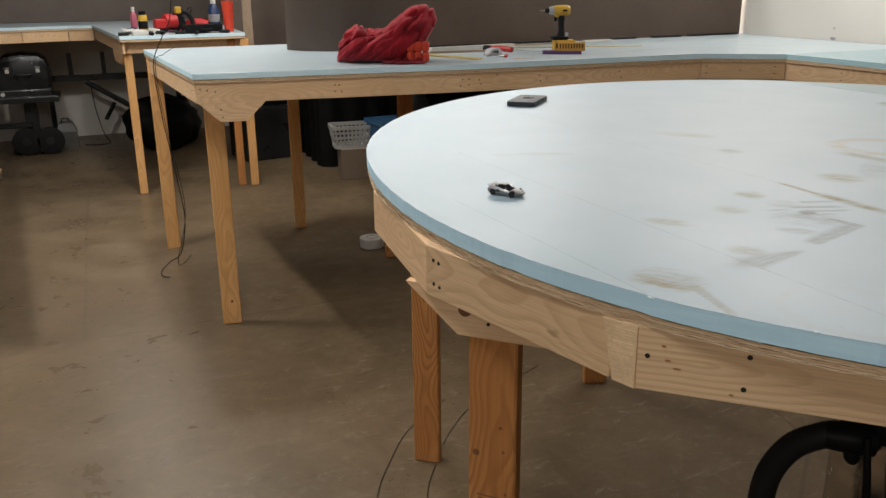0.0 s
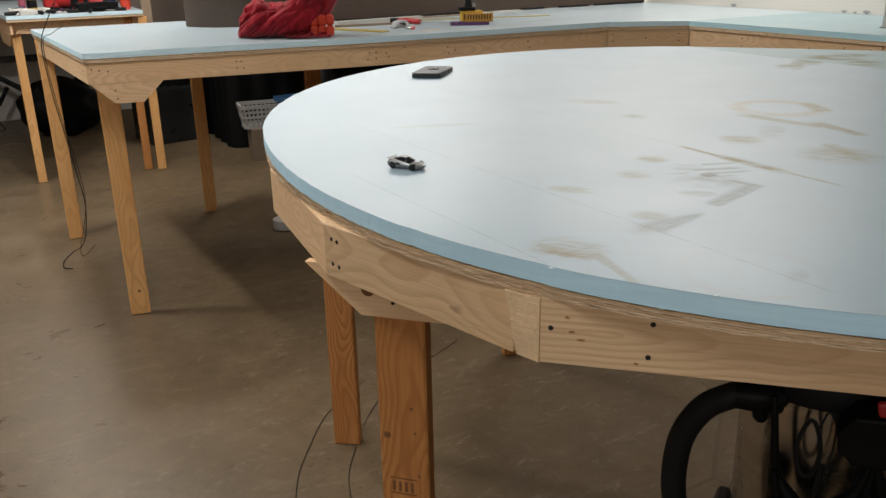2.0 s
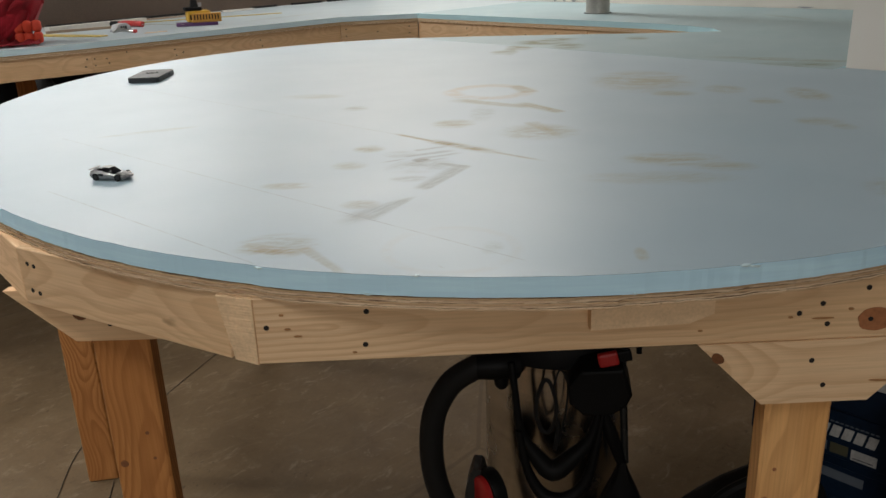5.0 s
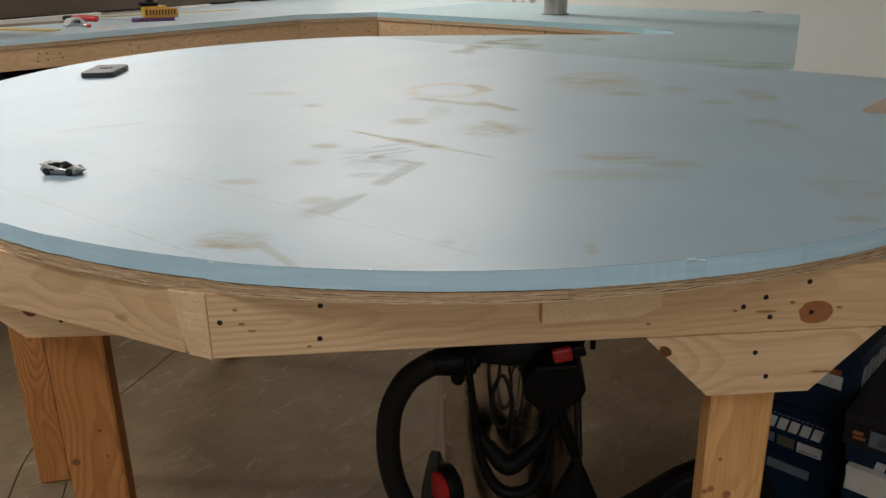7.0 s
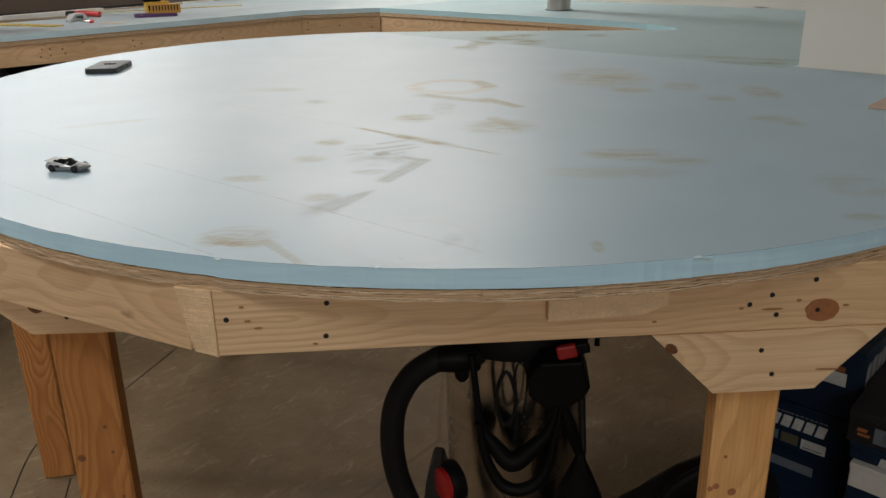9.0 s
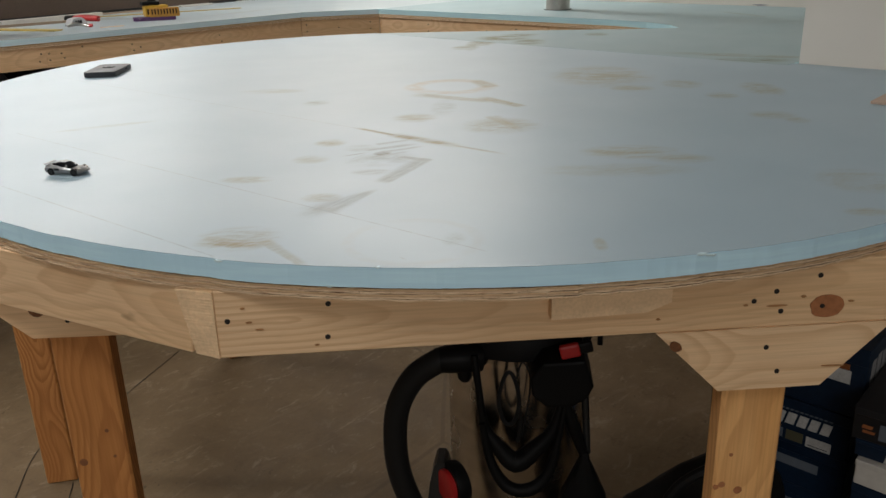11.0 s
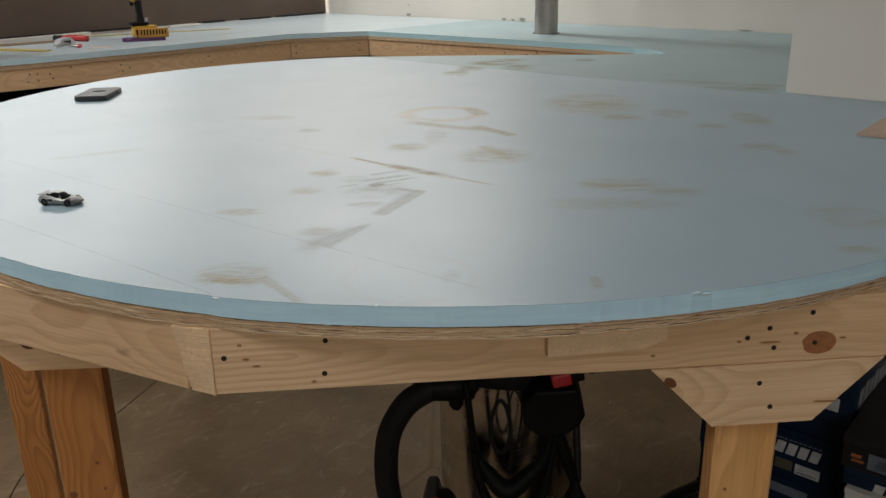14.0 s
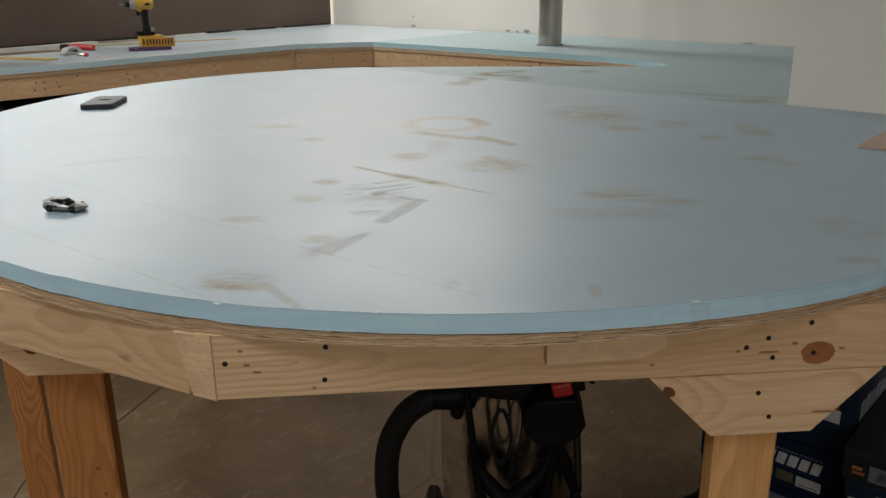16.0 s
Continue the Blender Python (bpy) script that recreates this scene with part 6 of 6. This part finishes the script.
roll = thing("tape_roll", pose(1.56, 4.93, 0), "white roll of tape lying on the floor", "tape roll")
part("tape", lathe([(0.038, 0.0), (0.074, 0.0), (0.078, 0.004), (0.078, 0.058), (0.074, 0.062), (0.038, 0.062)], 30), PALE, roll, smooth=True)
part("core", lathe([(0.036, 0.001), (0.037, 0.0635), (0.030, 0.0635), (0.028, 0.050)], 24), CARD, roll, "brown card core", smooth=True)

# sacks on a pallet
pallet = thing("wooden_pallet", pose(-1.25, 7.75, 0), "pale wooden pallet on the floor", "pallet")
for k in range(3):
    part("bearer", box((0.09, 0.72, 0.08), (-0.38 + 0.355 * k, -0.36, 0.0), 0.004), PINE_GREY, pallet)
for k in range(5):
    part("deck_board", box((0.86, 0.10, 0.02), (-0.43, -0.36 + 0.155 * k, 0.08), 0.003), PINE_PALE, pallet)
for k in range(5):
    bm = box((0.80, 0.62, 0.062), (-0.40, -0.31, 0.0), 0.028, 4)
    bmesh.ops.subdivide_edges(bm, edges=bm.edges, cuts=3, use_grid_fill=True)
    for vert in bm.verts:
        if 0.004 < vert.co.z < 0.058:
            vert.co += 0.016 * Vector((noise.noise(vert.co * 7 + Vector((k, 0, 0))), noise.noise(vert.co * 7 + Vector((0, k, 3))), 0))
    tagged(part("filled_sack", bm, BLACK_SOFT, m=pose(-1.26 + 0.012 * ((k * 3) % 4), 7.74, 0.101 + 0.0625 * k, 0, 0, (k * 5) % 7 - 3), smooth=True), "dark filled sack lying in a stack on a pallet", "sack", "sacks on the pallet")


def floor_cord(points, r, label, name="cord"):
    pts = curve_points([(x, y, z) for x, y, z in points], 8)
    tagged(part(name, rod(pts, r, 6), BLACK_SOFT, smooth=True), label, "cord")


floor_cord([(0.62, 1.95, 0.003), (0.735, 2.281, 0.003), (0.841, 2.465, 0.003), (0.987, 2.658, 0.003), (1.2, 2.82, 0.003)], 0.0013, "thin dark string curving over the floor")
floor_cord([(0.80, 1.9, 0.003), (0.888, 2.216, 0.003), (0.983, 2.385, 0.003)], 0.0013, "thin dark string by the table leg")
floor_cord([(1.06, 2.50, 0.003), (1.136, 2.594, 0.003), (1.30, 2.74, 0.003), (1.7, 2.95, 0.003)], 0.0013, "thin dark string over the floor")
floor_cord([(0.60, 4.72, 3.29), (0.54, 4.74, 2.2), (0.455, 4.76, 1.52), (0.405, 4.78, 1.38), (0.345, 4.80, 1.25), (0.338, 4.80, 1.14), (0.355, 4.80, 0.91), (0.372, 4.80, 0.78), (0.40, 4.82, 0.55),
            (0.425, 4.95, 0.30), (0.395, 5.10, 0.06), (0.33, 5.12, 0.006), (0.27, 4.98, 0.006), (0.26, 4.86, 0.006), (0.30, 4.82, 0.006)], 0.0026, "dark power cord hanging from the ceiling to the floor", "power_cord")
floor_cord([(0.45, 4.80, 1.30), (0.39, 4.74, 1.272), (0.343, 4.74, 1.22), (0.362, 4.74, 0.90), (0.42, 4.78, 0.42), (0.36, 4.9, 0.08), (0.40, 5.05, 0.006), (0.46, 5.2, 0.006)], 0.0018, "thin black cord hanging over the table edge", "power_cord")
floor_cord([(-0.02, 9.75, 0.62), (0.0, 9.72, 0.35), (0.05, 9.70, 0.10), (0.10, 9.6, 0.006), (0.0, 9.5, 0.006), (-0.15, 9.55, 0.006)], 0.005, "black cable hanging from the rack", "cable")
bag2 = thing("black_sack", pose(2.02, 5.3, 0.0), "black stuffed sack standing under the long table", "sack")
bm = bmesh.new()
bmesh.ops.create_icosphere(bm, subdivisions=4, radius=1.0)
for vert in bm.verts:
    q = vert.co
    vert.co = Vector((q.x * 0.15, q.y * 0.15, 0.47 + q.z * 0.47)) + 0.03 * q * noise.noise(q * 2.5)
    vert.co.z = max(0.0, vert.co.z)
part("cloth", bm, BLACK_SOFT, bag2, smooth=True)
